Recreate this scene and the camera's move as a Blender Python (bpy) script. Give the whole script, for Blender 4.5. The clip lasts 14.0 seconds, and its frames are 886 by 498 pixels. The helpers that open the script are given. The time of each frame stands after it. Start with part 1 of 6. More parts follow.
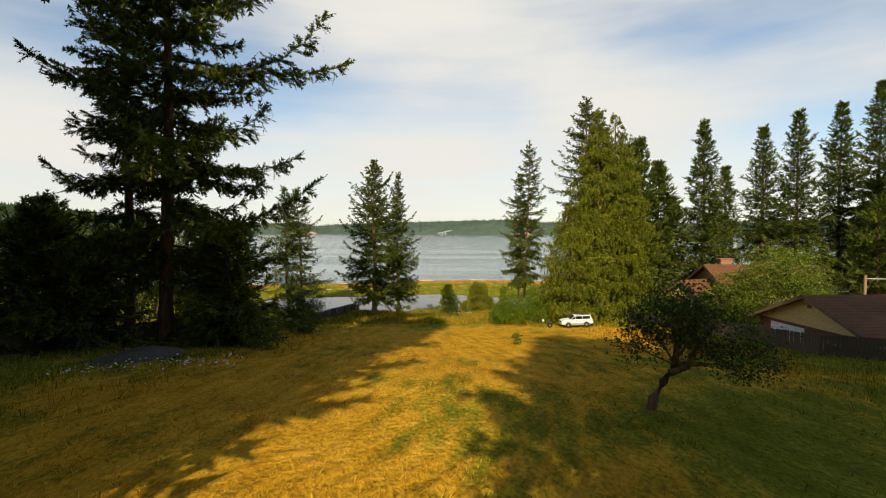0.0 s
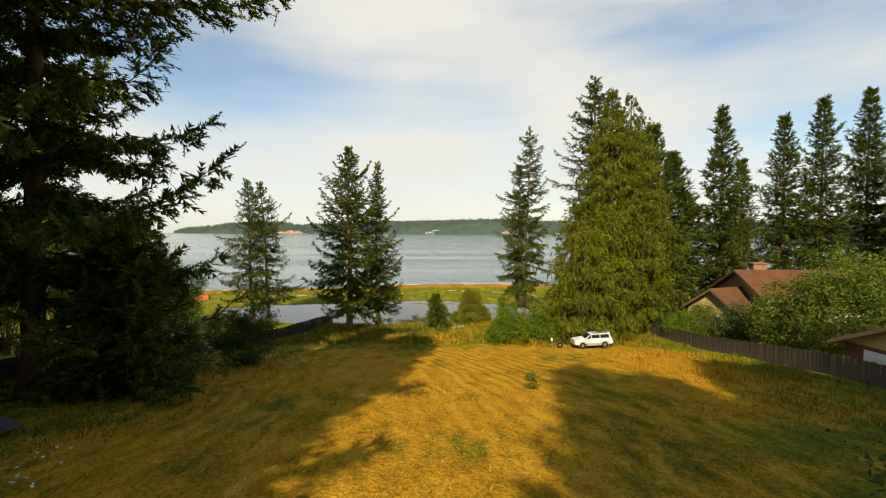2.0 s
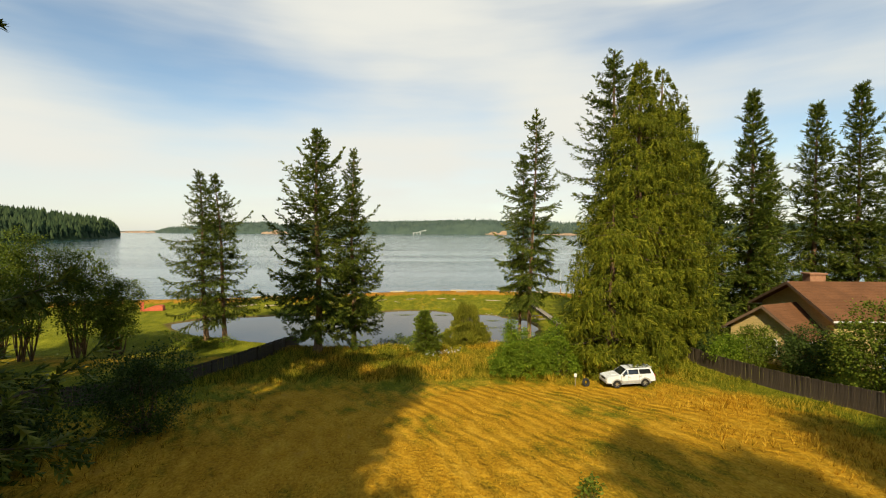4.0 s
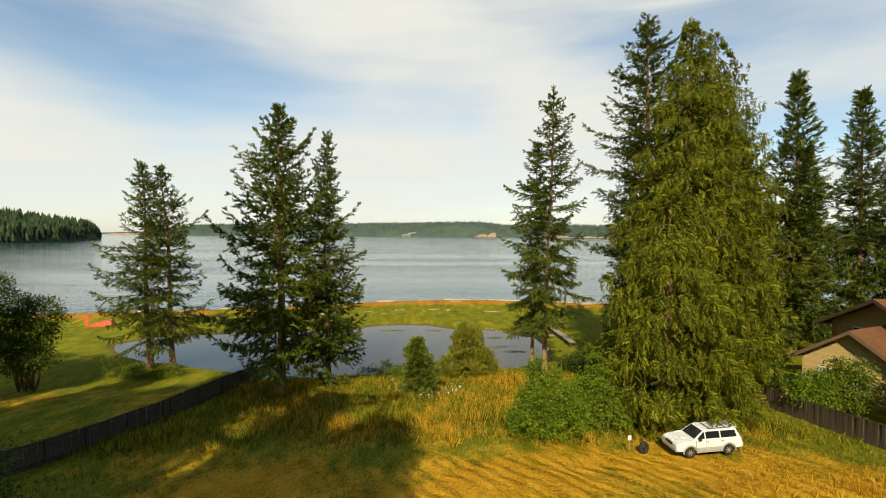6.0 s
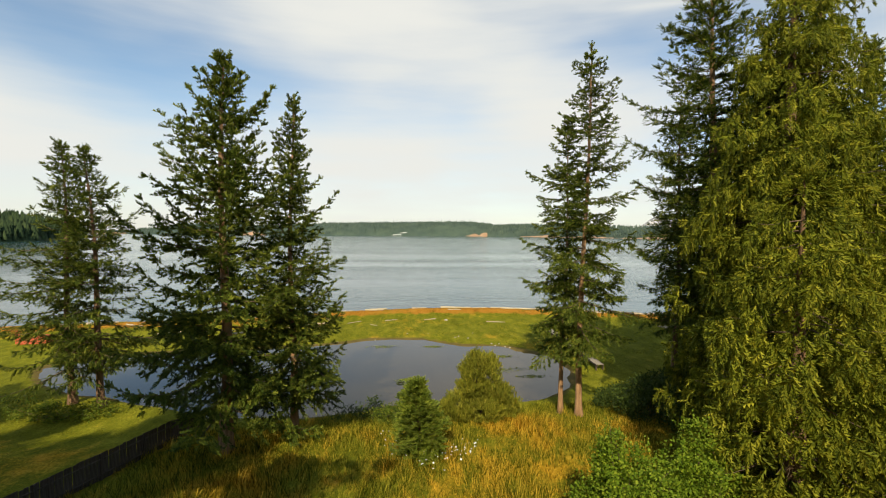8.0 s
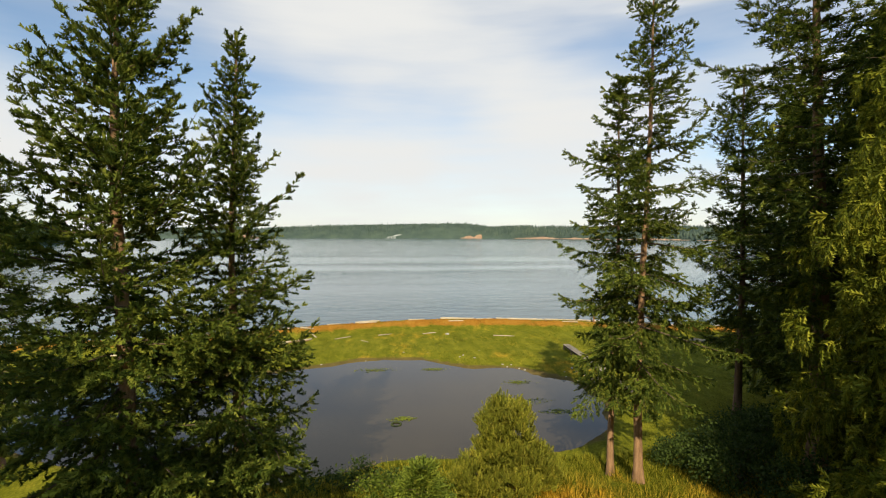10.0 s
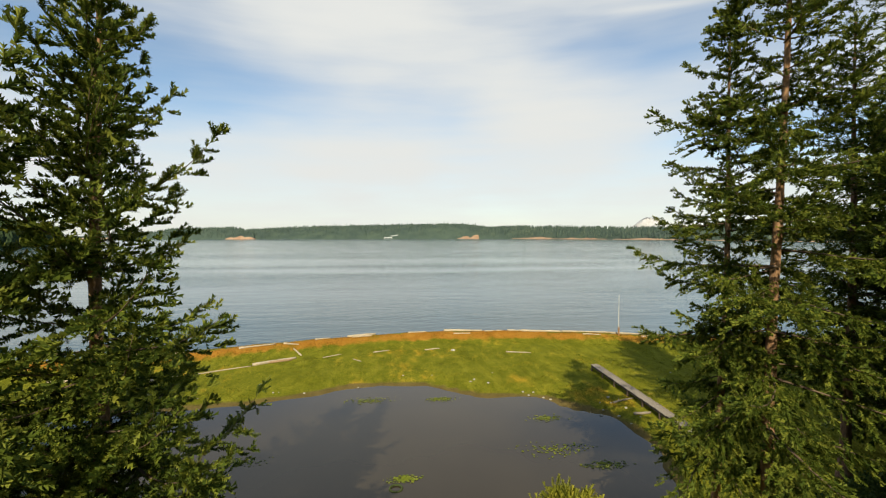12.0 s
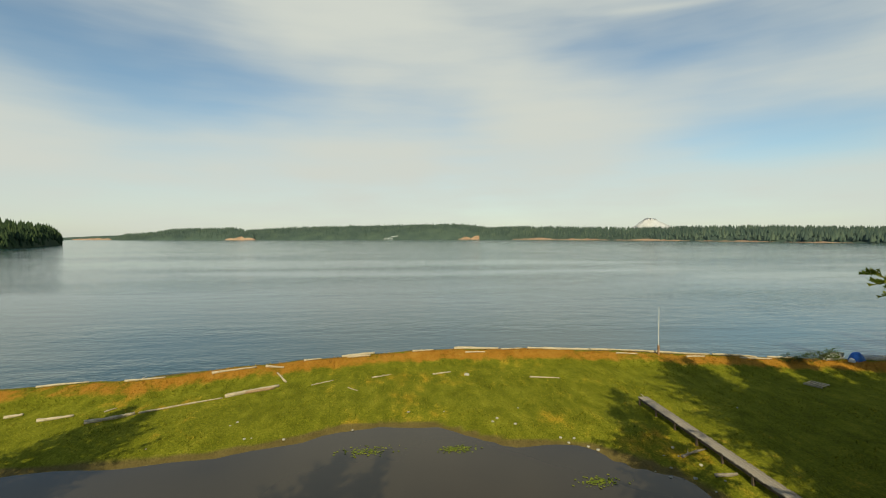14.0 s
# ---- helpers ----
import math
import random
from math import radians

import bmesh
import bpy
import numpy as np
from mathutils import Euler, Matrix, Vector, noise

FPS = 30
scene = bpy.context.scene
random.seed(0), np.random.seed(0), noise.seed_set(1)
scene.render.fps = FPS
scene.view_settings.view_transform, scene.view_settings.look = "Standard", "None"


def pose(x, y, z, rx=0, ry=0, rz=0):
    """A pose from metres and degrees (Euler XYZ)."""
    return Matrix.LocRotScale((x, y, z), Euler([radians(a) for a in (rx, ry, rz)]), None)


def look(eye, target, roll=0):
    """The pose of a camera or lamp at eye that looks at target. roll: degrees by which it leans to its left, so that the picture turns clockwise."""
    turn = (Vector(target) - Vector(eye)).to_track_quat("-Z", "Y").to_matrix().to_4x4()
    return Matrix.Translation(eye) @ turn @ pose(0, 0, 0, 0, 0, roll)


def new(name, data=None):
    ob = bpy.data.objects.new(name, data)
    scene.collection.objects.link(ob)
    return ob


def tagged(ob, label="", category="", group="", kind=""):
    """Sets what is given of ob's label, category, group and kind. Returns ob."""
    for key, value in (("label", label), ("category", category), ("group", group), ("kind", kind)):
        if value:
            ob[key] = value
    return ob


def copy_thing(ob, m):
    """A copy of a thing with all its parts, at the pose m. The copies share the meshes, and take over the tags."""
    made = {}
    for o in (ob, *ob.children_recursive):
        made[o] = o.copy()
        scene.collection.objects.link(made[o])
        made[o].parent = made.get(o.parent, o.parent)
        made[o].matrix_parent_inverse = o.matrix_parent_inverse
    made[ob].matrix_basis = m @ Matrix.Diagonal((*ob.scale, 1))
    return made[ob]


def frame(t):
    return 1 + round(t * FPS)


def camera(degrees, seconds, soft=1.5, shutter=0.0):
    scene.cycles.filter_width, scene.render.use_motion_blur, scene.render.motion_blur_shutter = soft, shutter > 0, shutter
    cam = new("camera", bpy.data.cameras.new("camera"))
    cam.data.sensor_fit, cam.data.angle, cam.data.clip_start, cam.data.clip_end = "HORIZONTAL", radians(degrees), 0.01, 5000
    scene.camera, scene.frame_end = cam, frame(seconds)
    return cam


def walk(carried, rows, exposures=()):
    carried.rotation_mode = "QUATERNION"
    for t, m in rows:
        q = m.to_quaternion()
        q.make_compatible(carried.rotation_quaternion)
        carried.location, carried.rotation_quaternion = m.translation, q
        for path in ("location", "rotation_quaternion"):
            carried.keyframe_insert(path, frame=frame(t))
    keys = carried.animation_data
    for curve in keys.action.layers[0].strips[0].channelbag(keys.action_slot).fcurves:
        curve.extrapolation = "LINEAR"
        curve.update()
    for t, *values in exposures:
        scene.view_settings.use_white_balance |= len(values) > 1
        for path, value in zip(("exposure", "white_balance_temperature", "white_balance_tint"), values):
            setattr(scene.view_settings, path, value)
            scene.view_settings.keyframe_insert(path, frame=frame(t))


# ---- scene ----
cam = camera(87.5, 14.0, 1.1)
PLAN_SCALE = 1.25        # the plan of the place is laid out at four fifths of its true size and enlarged at the end of the file
PATH = [
    (0, (0.953, -0.968, 14.036), (0.908, 1.03, 13.964), 0.1),
    (0.5, (0.865, 1.989, 14.039), (0.832, 3.987, 13.963), 0.1),
    (1, (0.81, 5.066, 14.06), (0.789, 7.064, 13.985), 0.0),
    (1.5, (0.774, 8.348, 14.103), (0.768, 10.347, 14.028), 0.1),
    (2, (0.73, 11.69, 14.143), (0.739, 13.688, 14.068), 0.1),
    (4.5, (0.289, 28.405, 14.451), (0.366, 30.402, 14.381), 0.3),
    (5, (0.185, 31.609, 14.509), (0.274, 33.605, 14.441), 0.3),
    (5.5, (0.031, 34.721, 14.596), (0.132, 36.718, 14.528), 0.3),
    (6, (-0.058, 37.815, 14.656), (0.053, 39.811, 14.593), 0.3),
    (6.5, (-0.166, 40.969, 14.633), (-0.043, 42.964, 14.568), 0.3),
    (7, (-0.338, 44.223, 14.647), (-0.205, 46.217, 14.585), 0.3),
    (7.5, (-0.509, 47.491, 14.679), (-0.368, 49.485, 14.617), 0.3),
    (8, (-0.634, 50.723, 14.687), (-0.485, 52.716, 14.623), 0.4),
    (8.2, (-0.672, 51.967, 14.686), (-0.521, 53.96, 14.622), 0.4),
    (10.3, (-0.851, 64.066, 14.691), (-0.675, 66.058, 14.637), 0.1),
    (10.5, (-0.869, 65.214, 14.698), (-0.692, 67.206, 14.64), 0.2),
    (11, (-0.987, 68.052, 14.803), (-0.805, 70.042, 14.741), 0.2),
    (11.5, (-1.115, 70.78, 14.865), (-0.931, 72.771, 14.81), 0.1),
    (12, (-1.159, 73.649, 14.845), (-0.972, 75.64, 14.792), -0.1),
    (12.5, (-1.208, 76.381, 14.863), (-1.021, 78.371, 14.814), -0.1),
    (13, (-1.348, 79.302, 14.975), (-1.162, 81.293, 14.927), -0.0),
    (13.5, (-1.484, 82.276, 15.07), (-1.298, 84.267, 15.02), -0.0),
    (14, (-1.608, 85.283, 15.189), (-1.422, 87.274, 15.139), -0.1),
]
EXPOSURES = [(0.0, 0.08, 7000, 6), (5.0, 0.10, 7000, 2), (7.5, 0.10, 6850, 3), (10.5, 0.10, 6600, 6), (12.5, -0.04, 6650, 2), (14.0, -0.28, 6800, -4)]
walk(cam, [(t, look(eye, target, roll)) for t, eye, target, roll in PATH], EXPOSURES)

# ---- daylight ----
SUN_AZ, SUN_EL = 10.0, 37.0          # the way the shadows run (degrees right of straight ahead), and the sun's height
world = bpy.data.worlds.new("sky")
scene.world = world
world.use_nodes = True
wn, wl = world.node_tree.nodes, world.node_tree.links
wn.clear()


def wnode(kind, **values):
    n = wn.new(kind)
    for key, value in values.items():
        setattr(n, key, value)
    return n


def wmath(op, a, b=None, c=None):
    n = wnode("ShaderNodeMath", operation=op)
    for i, v in enumerate((a, b, c)):
        if v is None:
            continue
        if isinstance(v, (int, float)):
            n.inputs[i].default_value = v
        else:
            wl.new(v, n.inputs[i])
    return n.outputs[0]


sky = wnode("ShaderNodeTexSky", sky_type="NISHITA", sun_disc=False, sun_elevation=radians(SUN_EL),
            sun_rotation=radians(180 + SUN_AZ), air_density=1.0, dust_density=0.7, ozone_density=1.8)
coord = wnode("ShaderNodeTexCoord")
split = wnode("ShaderNodeSeparateXYZ")
wl.new(coord.outputs["Generated"], split.inputs[0])
wx, wy, wz = split.outputs
azim = wmath("ARCTAN2", wx, wy)
elev = wmath("ARCSINE", wz)
# a high thin layer in long level bands
flat = wnode("ShaderNodeCombineXYZ")
wl.new(wmath("MULTIPLY", azim, 1.6), flat.inputs[0])
wl.new(wmath("MULTIPLY", elev, 5.5), flat.inputs[1])


def cloud_noise(scale, stretch, turn, detail, shift):
    m = wnode("ShaderNodeMapping")
    m.inputs["Scale"].default_value = (*stretch, 1)
    m.inputs["Rotation"].default_value = (0, 0, radians(turn))
    m.inputs["Location"].default_value = (*shift, 0)
    wl.new(flat.outputs[0], m.inputs[0])
    n = wnode("ShaderNodeTexNoise")
    n.inputs["Scale"].default_value, n.inputs["Detail"].default_value, n.inputs["Roughness"].default_value = scale, detail, 0.55
    wl.new(m.outputs[0], n.inputs["Vector"])
    return n.outputs[0]


def hump(az, el, waz, wel, slope=0.0):
    """A soft oval in azimuth and elevation, degrees."""
    a = wmath("SUBTRACT", azim, radians(az))
    e = wmath("SUBTRACT", wmath("SUBTRACT", elev, radians(el)), wmath("MULTIPLY", a, slope))
    q = wmath("ADD", wmath("POWER", wmath("ABSOLUTE", wmath("DIVIDE", a, radians(waz))), 2.0),
              wmath("POWER", wmath("ABSOLUTE", wmath("DIVIDE", e, radians(wel))), 2.0))
    return wmath("POWER", 2.718, wmath("MULTIPLY", q, -1.0))


veil = cloud_noise(1.1, (1.0, 0.9), -10, 3, (3.1, 0.4))
wisps = cloud_noise(3.2, (0.7, 1.5), -14, 8, (1.7, 5.2))
cover = wmath("ADD", wmath("MULTIPLY", veil, 0.72), wmath("MULTIPLY", wisps, 0.26))
cover = wmath("ADD", cover, 0.215)
cover = wmath("ADD", cover, wmath("MULTIPLY", hump(30, 24.0, 9, 0.35, -0.06), 0.12))
cover = wmath("SUBTRACT", cover, wmath("MULTIPLY", hump(-27, 17.5, 19, 5.5, -0.10), 0.36))
cover = wmath("SUBTRACT", cover, wmath("MULTIPLY", hump(44, 10.0, 12, 2.6, 0.0), 0.40))
cover = wmath("SUBTRACT", cover, wmath("MULTIPLY", hump(34, 21.0, 16, 5.0, -0.15), 0.22))
cover = wmath("SUBTRACT", cover, wmath("MULTIPLY", hump(4, 15.0, 8, 3.5, -0.2), 0.16))
cover = wmath("ADD", cover, wmath("MULTIPLY", hump(-2, 24.0, 20, 6.5, -0.28), 0.25))
cover = wmath("ADD", cover, wmath("MULTIPLY", hump(0, 10.0, 60, 4.0, 0.03), 0.16))
# clear overhead and behind
cover = wmath("SUBTRACT", cover, wmath("MULTIPLY", wmath("SMOOTH_MAX", wmath("MULTIPLY", wmath("SUBTRACT", elev, radians(34)), 1.6), 0.0, 0.1), 1.0))
cover = wmath("SUBTRACT", cover, wmath("MULTIPLY", wmath("SMOOTH_MAX", wmath("SUBTRACT", wmath("ABSOLUTE", azim), radians(70)), 0.0, 0.1), 0.6))
soft = wnode("ShaderNodeMapRange", interpolation_type="SMOOTHSTEP")
soft.inputs["From Min"].default_value, soft.inputs["From Max"].default_value = 0.25, 0.95
wl.new(cover, soft.inputs["Value"])
mixed = wnode("ShaderNodeMix", data_type="RGBA")
wl.new(soft.outputs[0], mixed.inputs["Factor"])
wl.new(sky.outputs[0], mixed.inputs["A"])
CLOUD = (5.48, 5.41, 5.46, 1)
mixed.inputs["B"].default_value = CLOUD
back = wnode("ShaderNodeBackground")
back.inputs["Strength"].default_value = 0.145
wl.new(mixed.outputs["Result"], back.inputs["Color"])
wout = wnode("ShaderNodeOutputWorld")
wl.new(back.outputs[0], wout.inputs[0])

sun_data = bpy.data.lights.new("sun", "SUN")
sun_data.energy, sun_data.angle, sun_data.color = 5.4, radians(0.53), (1.0, 0.87, 0.66)
sun_ob = new("sun", sun_data)
ca, sa, ce, se = math.cos(radians(SUN_AZ)), math.sin(radians(SUN_AZ)), math.cos(radians(SUN_EL)), math.sin(radians(SUN_EL))
sun_ob.matrix_world = look((-sa * ce * 200, -ca * ce * 200, se * 200), (0, 0, 0))

# ---- materials ----


def nodes_of(name):
    m = bpy.data.materials.new(name)
    m.use_nodes = True
    t = m.node_tree
    return m, t.nodes, t.links, t.nodes["Principled BSDF"]


def rgb(c):
    return (c[0], c[1], c[2], 1)


def noise_node(n, l, scale, detail=4.0, stretch=None, coords="Object", rough=0.55):
    tc = n.new("ShaderNodeTexCoord")
    out = tc.outputs[coords]
    if stretch:
        mp = n.new("ShaderNodeMapping")
        mp.inputs["Scale"].default_value = stretch
        l.new(out, mp.inputs[0])
        out = mp.outputs[0]
    nz = n.new("ShaderNodeTexNoise")
    nz.inputs["Scale"].default_value, nz.inputs["Detail"].default_value, nz.inputs["Roughness"].default_value = scale, detail, rough
    l.new(out, nz.inputs["Vector"])
    return nz.outputs[0]


def ramp(n, l, value, stops):
    r = n.new("ShaderNodeValToRGB")
    while len(r.color_ramp.elements) < len(stops):
        r.color_ramp.elements.new(0.5)
    for e, (p, c) in zip(r.color_ramp.elements, stops):
        e.position, e.color = p, rgb(c)
    l.new(value, r.inputs[0])
    return r.outputs[0]


def mix(n, l, f, a, b, blend="MIX"):
    m = n.new("ShaderNodeMix")
    m.data_type, m.blend_type = "RGBA", blend
    for key, v in (("Factor", f), ("A", a), ("B", b)):
        if isinstance(v, (int, float)):
            m.inputs[key].default_value = v
        elif isinstance(v, tuple):
            m.inputs[key].default_value = rgb(v)
        else:
            l.new(v, m.inputs[key])
    return m.outputs["Result"]


def bump(n, l, height, strength, distance, p):
    b = n.new("ShaderNodeBump")
    b.inputs["Strength"].default_value, b.inputs["Distance"].default_value = strength, distance
    l.new(height, b.inputs["Height"])
    l.new(b.outputs[0], p.inputs["Normal"])


def surface(name, c1, c2, scale=3.0, rough=0.8, relief=0.3, depth=0.02, metal=0.0, spec=0.3, stretch=None, fine=8.0):
    """Two colours in patches, finer mottling over them, and relief."""
    m, n, l, p = nodes_of(name)
    big = noise_node(n, l, scale, 4, stretch)
    small = noise_node(n, l, scale * fine, 5, stretch)
    c = ramp(n, l, big, [(0.3, c1), (0.7, c2)])
    g = ramp(n, l, small, [(0.25, (0.6, 0.6, 0.6)), (0.75, (1.15, 1.15, 1.15))])
    l.new(mix(n, l, 0.8, c, g, "MULTIPLY"), p.inputs["Base Color"])
    p.inputs["Roughness"].default_value, p.inputs["Metallic"].default_value = rough, metal
    p.inputs["Specular IOR Level"].default_value = spec
    if relief:
        bump(n, l, small, relief, depth, p)
    return m


def foliage(name, dark, mid, light, through_light=0.3, rough=0.6, patch=0.6):
    """Leaves or needles: each one its own tone, the crown in lighter and darker patches."""
    m, n, l, p = nodes_of(name)
    geo = n.new("ShaderNodeNewGeometry")
    c = ramp(n, l, geo.outputs["Random Per Island"], [(0.0, dark), (0.55, mid), (1.0, light)])
    v = noise_node(n, l, patch, 3)
    g = ramp(n, l, v, [(0.3, (0.7, 0.72, 0.75)), (0.7, (1.2, 1.15, 1.0))])
    c = mix(n, l, 0.9, c, g, "MULTIPLY")
    l.new(c, p.inputs["Base Color"])
    p.inputs["Roughness"].default_value = rough
    p.inputs["Specular IOR Level"].default_value = 0.10
    tr = n.new("ShaderNodeBsdfTranslucent")
    l.new(c, tr.inputs[0])
    ms = n.new("ShaderNodeMixShader")
    ms.inputs[0].default_value = through_light
    l.new(p.outputs[0], ms.inputs[1])
    l.new(tr.outputs[0], ms.inputs[2])
    l.new(ms.outputs[0], n["Material Output"].inputs[0])
    return m


FIR = foliage("fir_needles", (0.046, 0.074, 0.012), (0.118, 0.158, 0.022), (0.250, 0.270, 0.042), 0.28)
FIR_YOUNG = foliage("young_needles", (0.14, 0.20, 0.028), (0.26, 0.33, 0.044), (0.42, 0.46, 0.07), 0.4)
CEDAR = foliage("cedar_sprays", (0.085, 0.108, 0.010), (0.205, 0.232, 0.020), (0.40, 0.385, 0.040), 0.38, patch=0.5)
PINE = foliage("pine_needles", (0.16, 0.175, 0.022), (0.28, 0.29, 0.036), (0.44, 0.40, 0.06), 0.4)
ALDER = foliage("alder_leaves", (0.085, 0.145, 0.012), (0.165, 0.250, 0.020), (0.30, 0.37, 0.040), 0.38)
LEAF = foliage("orchard_leaves", (0.035, 0.06, 0.015), (0.065, 0.10, 0.022), (0.11, 0.15, 0.03), 0.35)
DECID = foliage("maple_leaves", (0.07, 0.105, 0.013), (0.135, 0.185, 0.022), (0.25, 0.28, 0.038), 0.38)
YELLOW_LEAF = foliage("golden_leaves", (0.22, 0.19, 0.03), (0.36, 0.30, 0.04), (0.5, 0.42, 0.06), 0.35)
LEAF_TREE = foliage("stem_tree_leaves", (0.055, 0.085, 0.012), (0.105, 0.145, 0.018), (0.19, 0.22, 0.032), 0.38)
WEED = foliage("floating_weed", (0.10, 0.14, 0.015), (0.17, 0.21, 0.02), (0.26, 0.28, 0.03), 0.1)
WEED_DARK = surface("weedy_rubber", (0.03, 0.045, 0.012), (0.07, 0.09, 0.02), 6, 0.8, 0.4, 0.02)
# distant green paled and blued: the haze is put into the colour
WOODS_HAZY = foliage("hazy_far_woods", (0.048, 0.074, 0.062), (0.066, 0.095, 0.078), (0.090, 0.118, 0.086), 0.0, 0.9, 0.01)
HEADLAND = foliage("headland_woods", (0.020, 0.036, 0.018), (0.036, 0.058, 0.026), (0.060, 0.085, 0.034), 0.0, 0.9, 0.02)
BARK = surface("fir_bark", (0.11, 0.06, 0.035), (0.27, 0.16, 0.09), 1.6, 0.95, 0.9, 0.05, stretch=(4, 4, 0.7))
# lighter copy of fir_bark: sunlight on the trunks is put into the colour
BARK_SUNLIT = surface("sunlit_fir_bark", (0.20, 0.11, 0.055), (0.42, 0.25, 0.13), 1.6, 0.95, 0.8, 0.04, stretch=(4, 4, 0.7))
TWIG = surface("branch_wood", (0.10, 0.07, 0.045), (0.20, 0.14, 0.09), 3.0, 0.95, 0.4, 0.01)
DRIFT = surface("driftwood", (0.34, 0.27, 0.17), (0.60, 0.50, 0.35), 1.5, 0.9, 0.5, 0.02, stretch=(0.4, 4, 4))
DRIFT_RED = surface("weathered_red_driftwood", (0.32, 0.19, 0.10), (0.5, 0.34, 0.2), 1.5, 0.9, 0.5, 0.02, stretch=(0.4, 4, 4))
BOARD = surface("weathered_fence_board", (0.070, 0.048, 0.032), (0.13, 0.098, 0.068), 2.0, 0.92, 0.4, 0.008, stretch=(5, 5, 0.6))
PLANK = surface("grey_dock_plank", (0.20, 0.165, 0.125), (0.36, 0.31, 0.25), 2.0, 0.92, 0.4, 0.008, stretch=(0.8, 5, 5))
ROOF = surface("brown_shingle", (0.13, 0.055, 0.022), (0.20, 0.085, 0.036), 0.7, 0.92, 0.7, 0.02, stretch=(1, 1, 1), fine=14)
SIDING = surface("tan_siding", (0.56, 0.40, 0.16), (0.66, 0.48, 0.21), 0.8, 0.85, 0.15, 0.01, stretch=(0.5, 0.5, 6))
SIDING_RED = surface("red_brown_siding", (0.14, 0.055, 0.035), (0.20, 0.08, 0.05), 0.8, 0.85, 0.15, 0.01, stretch=(6, 6, 0.5))
TRIM = surface("dark_trim", (0.16, 0.10, 0.06), (0.22, 0.14, 0.09), 2, 0.8, 0.1, 0.005)
WHITE_TRIM = surface("white_paint", (0.74, 0.73, 0.70), (0.82, 0.81, 0.78), 2, 0.6, 0.05, 0.004)
BRICK = surface("chimney_brick", (0.30, 0.14, 0.08), (0.40, 0.21, 0.12), 5, 0.9, 0.4, 0.01)
DARK_GLASS = surface("house_window_glass", (0.02, 0.022, 0.025), (0.035, 0.04, 0.045), 1, 0.08, 0.0, spec=0.6)
PAINT = surface("white_car_paint", (0.78, 0.78, 0.77), (0.82, 0.82, 0.81), 0.8, 0.25, 0.0, spec=0.5)
GREY_PLASTIC = surface("grey_cladding", (0.36, 0.35, 0.33), (0.44, 0.43, 0.41), 3, 0.5, 0.05, 0.003)
BLACK_PLASTIC = surface("black_trim", (0.018, 0.018, 0.019), (0.03, 0.03, 0.031), 4, 0.5, 0.05, 0.003)
CAR_GLASS = surface("tinted_car_glass", (0.012, 0.014, 0.016), (0.02, 0.023, 0.026), 1, 0.05, 0.0, spec=0.7)
TYRE = surface("tyre_rubber", (0.02, 0.02, 0.02), (0.035, 0.034, 0.032), 6, 0.9, 0.3, 0.01)
ALLOY = surface("alloy_rim", (0.55, 0.55, 0.55), (0.65, 0.65, 0.64), 4, 0.35, 0.0, metal=0.8)
LAMP_GLASS = surface("clear_lamp_lens", (0.6, 0.6, 0.6), (0.7, 0.7, 0.68), 4, 0.1, 0.0, spec=0.6)
RED_LENS = surface("red_tail_lens", (0.35, 0.02, 0.015), (0.45, 0.03, 0.02), 4, 0.2, 0.0)
ORANGE_TARP = surface("orange_red_canvas", (0.46, 0.085, 0.035), (0.60, 0.14, 0.06), 1.2, 0.75, 0.4, 0.04)
BLUE_TARP = surface("blue_tarp", (0.02, 0.10, 0.42), (0.04, 0.18, 0.55), 2, 0.5, 0.4, 0.03)
HULL = surface("white_boat_hull", (0.62, 0.62, 0.58), (0.76, 0.75, 0.70), 1.5, 0.4, 0.1, 0.01)
GRAVEL = surface("grey_gravel", (0.060, 0.050, 0.040), (0.105, 0.088, 0.070), 1.0, 0.95, 0.5, 0.05)
STONE = surface("pale_beach_stone", (0.36, 0.33, 0.26), (0.56, 0.52, 0.42), 3, 0.9, 0.4, 0.02)
METAL_POLE = surface("weathered_white_pole", (0.58, 0.58, 0.55), (0.68, 0.67, 0.63), 3, 0.5, 0.1, 0.003)
# snow greyed towards the sky's tone, distance haze put into the colour
SNOW = surface("hazy_snowfield", (0.46, 0.47, 0.47), (0.60, 0.57, 0.55), 0.012, 0.9, 0.0)
SAND = surface("sand_cliff", (0.34, 0.20, 0.12), (0.52, 0.35, 0.22), 0.02, 0.95, 0.0)
PETAL = surface("white_petals", (0.72, 0.72, 0.68), (0.8, 0.8, 0.76), 20, 0.8, 0.0)


